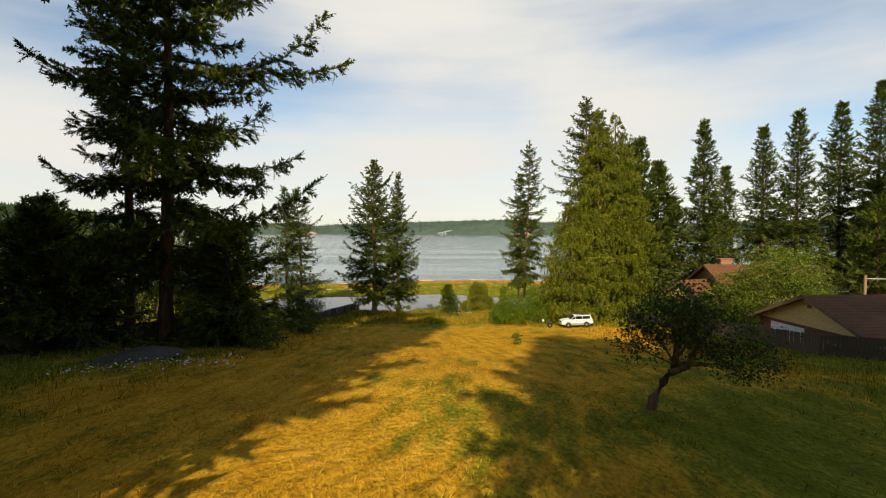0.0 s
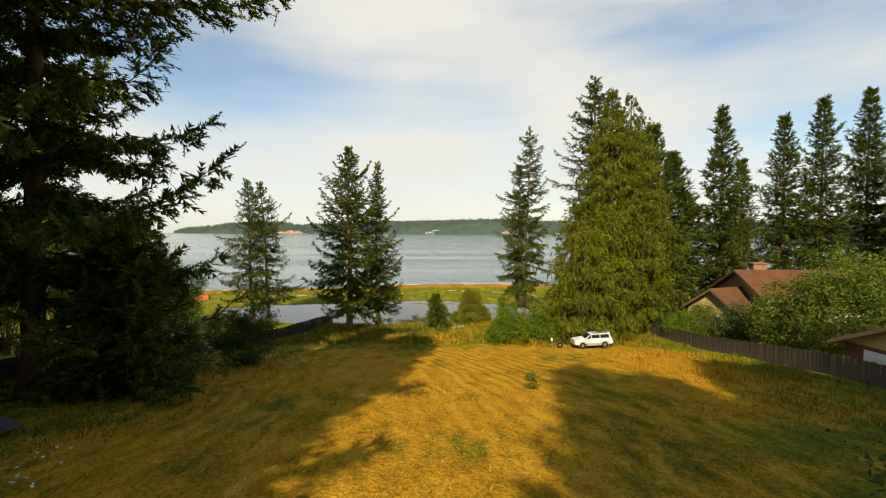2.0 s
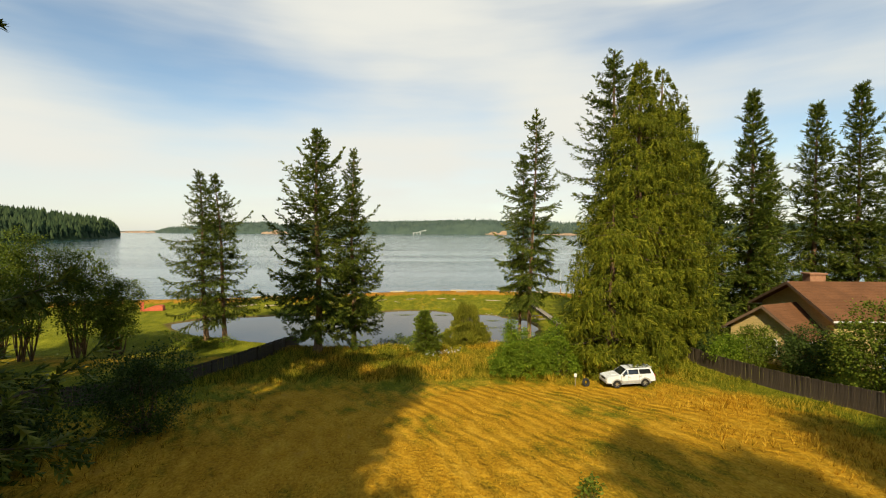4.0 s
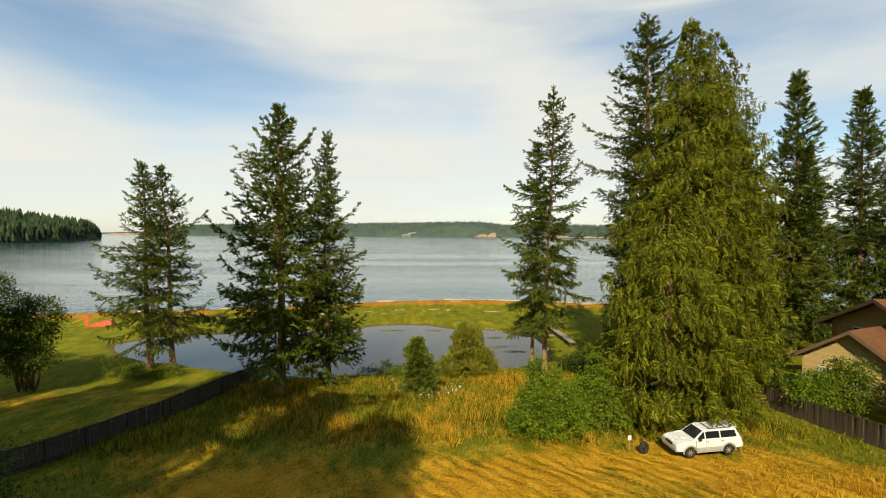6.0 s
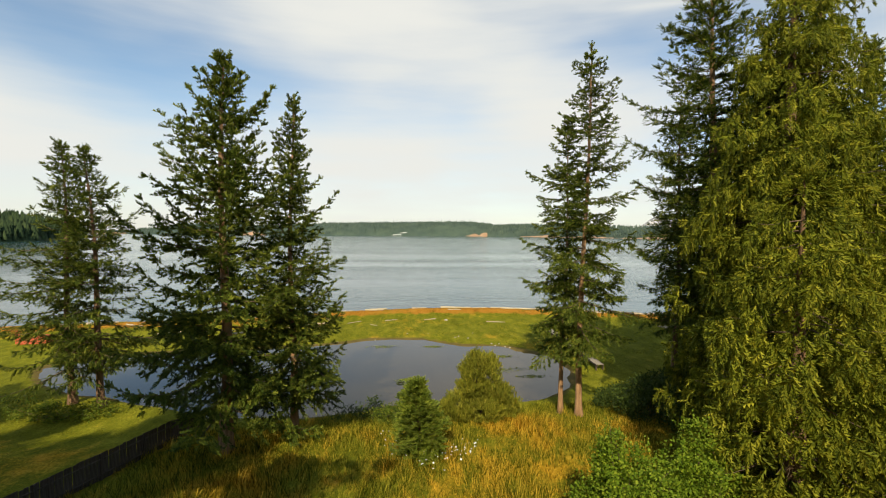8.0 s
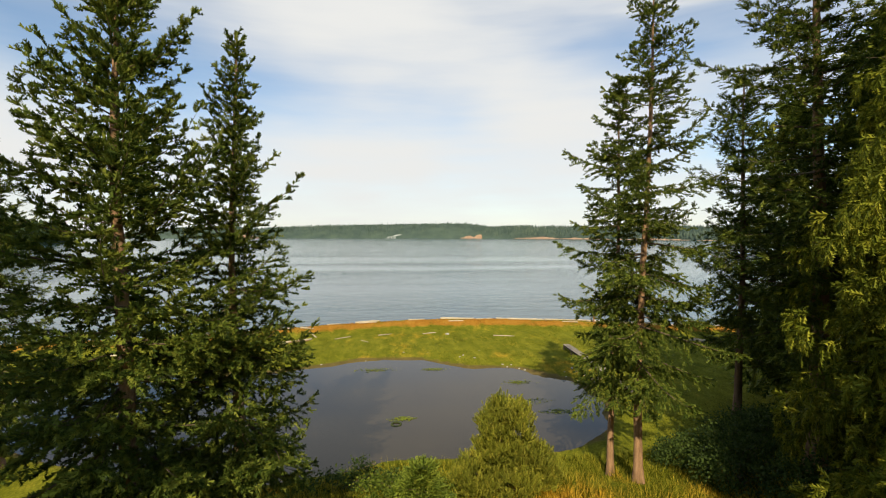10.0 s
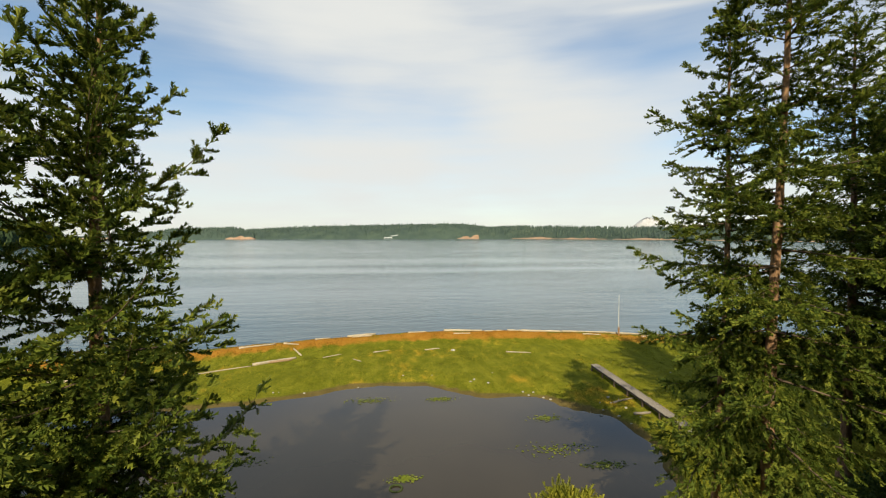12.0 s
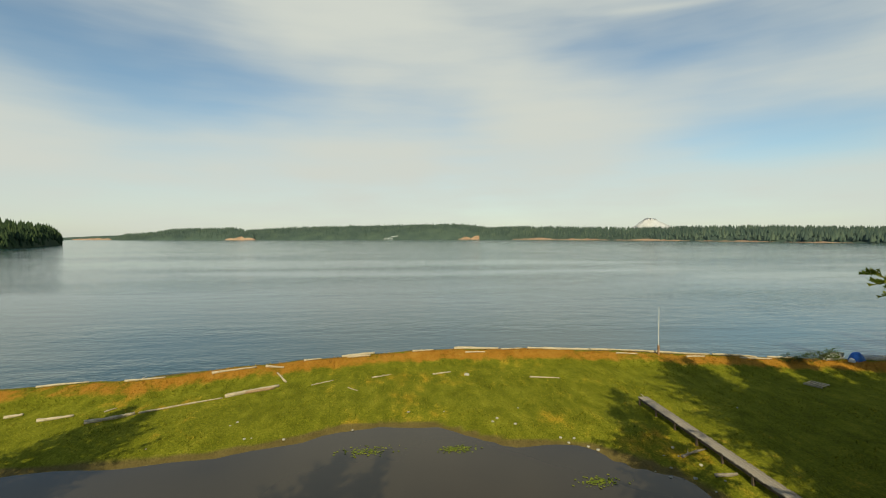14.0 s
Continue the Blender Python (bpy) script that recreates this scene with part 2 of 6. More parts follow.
def meadow_material(name, per_blade=False):
    """Dry and green grass by the attribute 'zone' (red: dry, green: shore weeds, blue: mud), broken up by noise."""
    m, n, l, p = nodes_of(name)
    at = n.new("ShaderNodeAttribute")
    at.attribute_name = "zone"
    sp = n.new("ShaderNodeSeparateColor")
    l.new(at.outputs["Color"], sp.inputs[0])
    big = noise_node(n, l, 0.16, 5)
    mid = noise_node(n, l, 0.9, 5, (1.0, 0.45, 1.0))
    fine = noise_node(n, l, 9.0, 5, (1.0, 0.55, 1.0))

    def calc(op, a, b):
        q = n.new("ShaderNodeMath")
        q.operation = op
        for i, v in enumerate((a, b)):
            if isinstance(v, (int, float)):
                q.inputs[i].default_value = v
            else:
                l.new(v, q.inputs[i])
        return q.outputs[0]
    spread = calc("ADD", calc("MULTIPLY", calc("SUBTRACT", big, 0.5), 1.5), calc("MULTIPLY", calc("SUBTRACT", mid, 0.5), 1.1))
    spread = calc("ADD", spread, calc("MULTIPLY", calc("SUBTRACT", fine, 0.5), 0.5))
    # the mower's rows, only where the grass is cut short (the attribute's alpha)
    tc = n.new("ShaderNodeTexCoord")
    rows = n.new("ShaderNodeTexWave")
    rows.wave_type, rows.rings_direction, rows.wave_profile = "RINGS", "Z", "SIN"
    mp = n.new("ShaderNodeMapping")
    mp.inputs["Location"].default_value = (46.0, -26.0, 0)
    l.new(tc.outputs["Object"], mp.inputs[0])
    l.new(mp.outputs[0], rows.inputs["Vector"])
    for key, value in (("Scale", 0.34), ("Distortion", 8.5), ("Detail", 4.0), ("Detail Scale", 0.8), ("Detail Roughness", 0.6)):
        rows.inputs[key].default_value = value
    swath = calc("MULTIPLY", calc("SUBTRACT", rows.outputs["Fac"], 0.5), at.outputs["Alpha"])
    spread = calc("ADD", spread, calc("MULTIPLY", swath, calc("MULTIPLY", mid, 0.30)))
    dry = calc("ADD", sp.outputs[0], spread)
    tone = calc("ADD", calc("MULTIPLY", fine, 0.55), calc("MULTIPLY", mid, 0.45))
    if per_blade:
        geo = n.new("ShaderNodeNewGeometry")
        tone = geo.outputs["Random Per Island"]
        dry = calc("ADD", dry, calc("MULTIPLY", calc("SUBTRACT", tone, 0.5), 0.5))
    green = ramp(n, l, tone, [(0.28, (0.062, 0.072, 0.006)), (0.5, (0.165, 0.168, 0.013)), (0.74, (0.36, 0.33, 0.036))])
    straw = ramp(n, l, tone, [(0.25, (0.22, 0.090, 0.007)), (0.5, (0.48, 0.250, 0.018)), (0.78, (0.76, 0.47, 0.055))])
    df = n.new("ShaderNodeMapRange")
    df.interpolation_type = "SMOOTHSTEP"
    df.inputs["From Min"].default_value, df.inputs["From Max"].default_value = 0.2, 0.8
    l.new(dry, df.inputs["Value"])
    c = mix(n, l, df.outputs[0], green, straw)
    weeds = ramp(n, l, tone, [(0.2, (0.17, 0.080, 0.012)), (0.5, (0.38, 0.170, 0.022)), (0.85, (0.50, 0.31, 0.060))])
    wf = n.new("ShaderNodeMapRange")
    wf.interpolation_type = "SMOOTHSTEP"
    wf.inputs["From Min"].default_value, wf.inputs["From Max"].default_value = 0.25, 0.7
    l.new(calc("ADD", sp.outputs[1], calc("MULTIPLY", spread, 0.9)), wf.inputs["Value"])
    c = mix(n, l, wf.outputs[0], c, weeds)
    mud = ramp(n, l, tone, [(0.25, (0.075, 0.055, 0.018)), (0.75, (0.22, 0.165, 0.055))])
    mf = n.new("ShaderNodeMapRange")
    mf.interpolation_type = "SMOOTHSTEP"
    mf.inputs["From Min"].default_value, mf.inputs["From Max"].default_value = 0.3, 0.7
    l.new(calc("ADD", sp.outputs[2], calc("MULTIPLY", spread, 0.3)), mf.inputs["Value"])
    c = mix(n, l, mf.outputs[0], c, mud)
    l.new(c, p.inputs["Base Color"])
    p.inputs["Roughness"].default_value, p.inputs["Specular IOR Level"].default_value = 0.95, 0.03
    if not per_blade:
        hsum = calc("ADD", calc("ADD", fine, mid), calc("MULTIPLY", swath, 0.8))
        bump(n, l, hsum, 1.0, 0.16, p)
    else:
        tr = n.new("ShaderNodeBsdfTranslucent")
        l.new(c, tr.inputs[0])
        ms = n.new("ShaderNodeMixShader")
        ms.inputs[0].default_value = 0.3
        l.new(p.outputs[0], ms.inputs[1])
        l.new(tr.outputs[0], ms.inputs[2])
        l.new(ms.outputs[0], n["Material Output"].inputs[0])
    return m


MEADOW = meadow_material("meadow_ground")
BLADES = meadow_material("grass_blades", True)


def water_material(name, deep, shallow, scale, strength, dist, rough, swell=None):
    m, n, l, p = nodes_of(name)
    v = noise_node(n, l, 0.05, 4, (1, 0.3, 1))
    l.new(ramp(n, l, v, [(0.35, deep), (0.7, shallow)]), p.inputs["Base Color"])
    p.inputs["Roughness"].default_value, p.inputs["IOR"].default_value = rough, 1.33
    p.inputs["Specular IOR Level"].default_value = 0.5
    a = noise_node(n, l, scale, 3, (0.6, 1.0, 1.0))
    b = noise_node(n, l, scale * 0.22, 3, (0.45, 1.0, 1.0))
    add = n.new("ShaderNodeMath")
    add.operation = "MULTIPLY_ADD"
    l.new(b, add.inputs[0])
    add.inputs[1].default_value = 2.5
    l.new(a, add.inputs[2])
    height = add.outputs[0]
    if swell:
        # calm slicks lie between rippled stretches
        sl = noise_node(n, l, swell, 4, (0.18, 1.0, 1.0))
        mr = n.new("ShaderNodeMapRange")
        mr.inputs["From Min"].default_value, mr.inputs["From Max"].default_value = 0.42, 0.6
        mr.inputs["To Min"].default_value = 0.25
        l.new(sl, mr.inputs["Value"])
        mu = n.new("ShaderNodeMath")
        mu.operation = "MULTIPLY"
        l.new(height, mu.inputs[0])
        l.new(mr.outputs[0], mu.inputs[1])
        height = mu.outputs[0]
    bump(n, l, height, strength, dist, p)
    return m


SEA = water_material("sea_water", (0.020, 0.056, 0.066), (0.034, 0.074, 0.082), 1.25, 0.75, 0.16, 0.10, 0.016)
POND = water_material("pond_water", (0.030, 0.024, 0.016), (0.055, 0.043, 0.026), 2.0, 0.04, 0.02, 0.04)

# ---- mesh tools ----


def mesh_data(name, verts, face_groups, material, smooth=False):
    """A mesh from arrays: vertices, and faces in groups of equal corner count."""
    me = bpy.data.meshes.new(name)
    verts = np.asarray(verts, np.float32).reshape(-1, 3)
    groups = [np.asarray(f, np.int32) for f in face_groups if len(f)]
    me.vertices.add(len(verts))
    me.vertices.foreach_set("co", verts.ravel())
    loops = np.concatenate([f.ravel() for f in groups])
    sizes = np.concatenate([np.full(len(f), f.shape[1], np.int32) for f in groups])
    starts = np.concatenate([[0], np.cumsum(sizes)[:-1]]).astype(np.int32)
    me.loops.add(len(loops))
    me.loops.foreach_set("vertex_index", loops)
    me.polygons.add(len(sizes))
    me.polygons.foreach_set("loop_start", starts)
    if smooth:
        me.polygons.foreach_set("use_smooth", np.ones(len(sizes), bool))
    me.materials.append(material)
    me.update(calc_edges=True)
    return me


def part(name, shape, material, parent=None, label="", smooth=False):
    """Links a bmesh, or mesh data, as one object under a thing or a part."""
    if isinstance(shape, bmesh.types.BMesh):
        me = bpy.data.meshes.new(name)
        bmesh.ops.recalc_face_normals(shape, faces=shape.faces)
        shape.to_mesh(me)
        shape.free()
        me.materials.append(material)
        if smooth:
            for f in me.polygons:
                f.use_smooth = True
    else:
        me = shape
    ob = new(name, me)
    if parent is not None:
        ob.parent = parent
    return tagged(ob, label)


def thing(name, label, category, m=None, group="", kind=""):
    ob = new(name)
    if m is not None:
        ob.matrix_world = m
    return tagged(ob, label, category, group, kind)


def box(bm, x0, x1, y0, y1, z0, z1, bevel=0.0, turn=None):
    r = bmesh.ops.create_cube(bm, size=1)
    vs = r["verts"]
    bmesh.ops.scale(bm, vec=(x1 - x0, y1 - y0, z1 - z0), verts=vs)
    bmesh.ops.translate(bm, vec=((x0 + x1) / 2, (y0 + y1) / 2, (z0 + z1) / 2), verts=vs)
    if turn is not None:
        bmesh.ops.transform(bm, matrix=turn, verts=vs)
    if bevel:
        es = list({e for v in vs for e in v.link_edges})
        bmesh.ops.bevel(bm, geom=es, offset=bevel, segments=2, affect="EDGES", profile=0.6)
    return bm


def boxed(*a, **k):
    return box(bmesh.new(), *a, **k)


def tube(points, radii, sides=6):
    """Verts and quads of a tube along points; its end is closed by its thinness."""
    pts = np.asarray(points, float)
    rad = np.asarray(radii, float)
    tan = np.gradient(pts, axis=0)
    tan /= np.linalg.norm(tan, axis=1)[:, None] + 1e-9
    ref = np.where(np.abs(tan[:, 2:3]) > 0.9, [[1.0, 0, 0]], [[0, 0, 1.0]])
    s = np.cross(tan, ref)
    s /= np.linalg.norm(s, axis=1)[:, None] + 1e-9
    u = np.cross(s, tan)
    a = np.linspace(0, 2 * np.pi, sides, endpoint=False)
    v = pts[:, None] + rad[:, None, None] * (np.cos(a)[None, :, None] * s[:, None] + np.sin(a)[None, :, None] * u[:, None])
    n = len(pts)
    i, j = np.meshgrid(np.arange(n - 1), np.arange(sides), indexing="ij")
    k = (j + 1) % sides
    f = np.stack([i * sides + j, i * sides + k, (i + 1) * sides + k, (i + 1) * sides + j], -1).reshape(-1, 4)
    return v.reshape(-1, 3), f


def join_tubes(tubes):
    vs, fs, o = [], [], 0
    for v, f in tubes:
        vs.append(v)
        fs.append(f + o)
        o += len(v)
    return np.concatenate(vs), np.concatenate(fs)


def unit(v):
    return v / (np.linalg.norm(v, axis=-1, keepdims=True) + 1e-9)


# a plume: a twig with its needles as teeth on both sides, and a second row upright; a leaf: a folded diamond; a tuft: five blades


def plume_template(pairs, upright):
    v, f = [(0, 0, 0)], []
    for k in range(pairs):
        s0, s1 = k / pairs * 0.92, (k + 1) / pairs * 0.92
        w = 0.5 * (1 - 0.62 * (k / pairs) ** 1.5) * (0.75 if k == 0 else 1)
        for side in (-1, 1):
            i = len(v)
            v += [(s0, 0, -0.25 * s0 * s0), (s1, 0, -0.25 * s1 * s1), (s1 + 0.13, side * w, -0.06 - 0.25 * s1 * s1)]
            f.append((i, i + 1, i + 2))
    i = len(v)
    v += [(0.80, 0.07, -0.15), (0.80, -0.07, -0.15), (1.12, 0, -0.22)]
    f.append((i, i + 1, i + 2))
    for k in range(upright):
        s0, s1 = k / upright * 0.9, (k + 1) / upright * 0.9
        i = len(v)
        v += [(s0, 0, -0.25 * s0 * s0), (s1, 0, -0.25 * s1 * s1), (s1 + 0.1, 0.04, 0.34 * (1 - 0.6 * k / upright))]
        f.append((i, i + 1, i + 2))
    return np.array(v, float), np.array(f)


def one_island(v, f):
    """Merges a template's doubled points, so that each copy is one piece with one tone."""
    key, back = np.unique(np.round(v, 4), axis=0, return_inverse=True)
    return key, np.asarray(back).ravel()[f]


SPRAY_V, SPRAY_F = one_island(*plume_template(3, 0))
NEEDLE_V, NEEDLE_F = one_island(*plume_template(4, 2))
LEAF_V = np.array([(0, 0, 0), (.5, .5, .10), (1, 0, 0), (.5, -.5, .10)])
LEAF_F = np.array([(0, 2, 1), (0, 3, 2)])
TUFT_V = np.array([(0, .05, 0), (0, -.05, 0), (1, .05, .1), (0, .22, .05), (.02, .12, -.05), (.8, .5, .25), (0, -.2, -.05), (0, -.1, .05),
                   (.85, -.5, -.2), (0, .0, .2), (0, .08, .12), (.7, .1, .6), (0, -.02, -.2), (0, .06, -.12), (.75, -.1, -.6)])
TUFT_F = np.arange(15).reshape(5, 3)


def scatter(P, D, N, L, W, tv, tf):
    """Copies of a template at the places P, along D, with N as up: one vertex and one face array."""
    D = unit(np.asarray(D, float))
    S = unit(np.cross(D, N))
    U = np.cross(S, D)
    V = P[:, None] + L[:, None, None] * (tv[None, :, 0:1] * D[:, None]) + W[:, None, None] * (tv[None, :, 1:2] * S[:, None] + tv[None, :, 2:3] * U[:, None])
    F = tf[None] + (np.arange(len(P)) * len(tv))[:, None, None]
    return V.reshape(-1, 3), F.reshape(-1, tf.shape[1])


def wave(a, z, ka, kz, seed):
    """Smooth noise in -1..1 round a crown and up it."""
    r = np.random.default_rng(seed)
    o = 0
    for _ in range(6):
        k = max(1, int(round(ka * r.uniform(0.5, 1.5))))
        o = o + np.sin(k * a + kz * r.uniform(0.5, 1.5) * z * r.choice([-1, 1]) + r.uniform(0, 6.28))
    return np.clip(o / 3.0, -1, 1)


def conifer(seed, H, base, R, step=0.8, per=4, power=1.7, sag=0.28, lean=(0, 0), trunk=0.26, ragged=0.3, low=0.75, thin=0.0, reach=None,
            tips=0.30, size=1.0, rise=0.85, drip=0.35, fullness=1.0, bare=0.0, crown_tip=1.0, fine=False, skirt=0.0):
    """Trunk, limbs and needles of a fir of height H, whose crown begins at base and is R wide on each side.
    power: how full the crown is (1: a cone, 3: a bullet); low: the width at the very base; reach: (how much, degrees) the limbs are longer to one side;
    tips: how far the limbs' ends turn up; rise: how steeply the upper limbs climb; drip: how much hangs; size: the length of a
    spray of needles; fullness: how many; bare: how much of each limb is bare from the trunk;
    skirt: extra limbs at the foot of the crown."""
    rng = np.random.default_rng(seed)

    def axis(z):
        u = np.asarray(z) / H
        return np.stack([lean[0] * u ** 1.4 + 0.12 * np.sin(u * 7 + seed), lean[1] * u ** 1.4 + 0.10 * np.cos(u * 6 + seed), np.asarray(z, float)], -1)
    zs = np.linspace(-0.4, H, 22)
    zs_ax = axis(np.maximum(zs, 0))
    zs_ax[:, 2] = zs
    flare = 1 + 0.7 * np.exp(-np.maximum(zs, 0) / 0.5)
    tv, tf = tube(zs_ax, trunk * (1 - np.maximum(zs, 0) / H) ** 0.85 * flare + 0.012, 10)
    tv += 0.06 * trunk * rng.standard_normal(tv.shape)
    limbs, PP, DD, NN, LL = [], [], [], [], []
    up = np.array([0, 0, 1.0])
    n = 8
    s = np.linspace(0, 1, n)
    z, turn = base, rng.uniform(0, 6.28)
    while z < H - 0.15:
        u = (z - base) / (H - base)
        prof = (1 - u ** power) * min(1.0, low + (1 - low) * u / 0.12)
        more = int(skirt * max(0.0, 1 - u / 0.5) + rng.random())
        for k in range(per + more + 2):
            short = k >= per + more
            turn += 2.4 + rng.uniform(-0.5, 0.5)
            if not short and rng.random() < thin * (1 - u):
                continue
            zz = min(max(z + rng.uniform(-0.5, 0.5) * step, 0.3), H - 0.1)
            lobes = 1 + 0.8 * ragged * float(wave(np.array(turn), np.array(zz), 2.0, 1.6 / step, seed))
            L = R * prof * lobes * (1 + ragged * rng.uniform(-1.0, 0.7)) + 0.10 * crown_tip
            if short:
                L *= rng.uniform(0.35, 0.6)
            if reach is not None:
                L *= 1 + reach[0] * math.cos(turn - radians(reach[1])) * (1 - u ** 2)
            L = max(L, 0.25)
            e = rise * u * (1 - 0.45 * u ** 6) - 0.20 + rng.uniform(-0.15, 0.15)
            zc = L * (e * s - sag * (1 - 0.8 * u) * s ** 1.6 + tips * rng.uniform(0.5, 1.3) * s ** 3.5)
            out = np.array([math.cos(turn), math.sin(turn), 0.0])
            side = np.array([-out[1], out[0], 0.0])
            wob = 0.07 * L * np.sin(s * rng.uniform(2, 5) + rng.uniform(0, 6))
            pts = axis(zz)[None] + out * (L * s)[:, None] + side * wob[:, None]
            pts[:, 2] += zc
            limbs.append(tube(pts, np.linspace(0.012 + 0.010 * L, 0.004, n), 3))
            grad = np.gradient(pts, axis=0)

            def along(q):
                at = np.stack([np.interp(q, s, pts[:, i]) for i in range(3)], -1)
                return at, unit(np.stack([np.interp(q, s, grad[:, i]) for i in range(3)], -1))
            # side twigs, longest a third of the way out, so that each limb is a pointed frond
            nb = max(3, int((L + 0.3) * 3.4 / size ** 0.5))
            q = np.clip(np.linspace(0.10 + bare, 0.97, nb) + rng.uniform(-0.05, 0.05, nb), 0.05, 0.99)
            at, T = along(q)
            sg = np.where((np.arange(nb) + rng.integers(2)) % 2 == 0, -1.0, 1.0)[:, None]
            bl = (0.20 + 0.46 * min(L, 4.6) * np.minimum(1, q / 0.30) * (1 - q) ** 0.85) * rng.uniform(0.65, 1.2, nb)
            an = rng.uniform(0.6, 1.1, nb)[:, None]
            d = np.cos(an) * T + np.sin(an) * sg * side[None]
            d[:, 2] -= rng.uniform(0.0, 0.45, nb) * (1 - 0.8 * u)
            d = unit(d)
            cnt = np.maximum(2, (bl * 6.0 * fullness / size + rng.random(nb)).astype(int) + 1)
            idx = np.repeat(np.arange(nb), cnt)
            m = len(idx)
            w = rng.uniform(0.0, 1.0, m) ** 0.8
            p1 = at[idx] + d[idx] * (w * bl[idx])[:, None]
            p1[:, 2] -= 0.22 * bl[idx] * w * w
            d1 = d[idx] + 0.42 * rng.standard_normal((m, 3)) * np.array([1, 1, 0.5])
            d1[:, 2] -= drip * 1.6 * rng.random(m) ** 2 * (1 - 0.85 * u)
            d1[:, 2] += 0.10 + 0.5 * u
            l1 = size * rng.uniform(0.30, 0.56, m)
            # the spine of the frond, thick with needles on its upper side
            m2 = max(3, int((L + 0.4) * 4.6 * fullness / size))
            q2 = rng.uniform(0.08 + bare, 1.0, m2)
            q2[:3] = 0.97
            p2, d2 = along(q2)
            d2 = d2 + 0.34 * rng.standard_normal((m2, 3))
            d2[:, 2] += 0.22
            # loose sprays below
            m3 = int((L + 0.2) * 3.4 * drip * fullness * (1 - 0.7 * u) / size)
            p3, d3 = along(rng.uniform(0.15 + bare, 0.92, m3))
            p3 = p3 + side * (0.22 * L * rng.uniform(-1, 1, m3))[:, None] * 0.6
            d3 = 0.5 * d3 + 0.45 * rng.standard_normal((m3, 3))
            d3[:, 2] -= 1.1
            PP += [p1, p2, p3]
            DD += [d1, d2, d3]
            LL += [l1, size * rng.uniform(0.32, 0.58, m2), size * rng.uniform(0.35, 0.8, m3)]
            NN += [up + 0.45 * rng.standard_normal((m, 3)), up + 0.6 * rng.standard_normal((m2, 3)), out + 0.7 * rng.standard_normal((m3, 3))]
        z += step * rng.uniform(0.7, 1.3) * (1.0 - 0.5 * u)
    P, D, N, L = (np.concatenate(a) for a in (PP, DD, NN, LL))
    top = axis(np.linspace(H - 1.3, H - 0.05, 22))
    P = np.concatenate([P, top])
    D = np.concatenate([D, np.array([0, 0, 1.2]) + 0.38 * rng.standard_normal((22, 3))])
    N = np.concatenate([N, rng.standard_normal((22, 3))])
    L = np.concatenate([L, rng.uniform(0.25, 0.45, 22)])
    W = L * rng.uniform(0.55, 0.80, len(L))
    return (tv, tf), join_tubes(limbs), scatter(P, D, N, L, W, *((NEEDLE_V, NEEDLE_F) if fine else (SPRAY_V, SPRAY_F)))


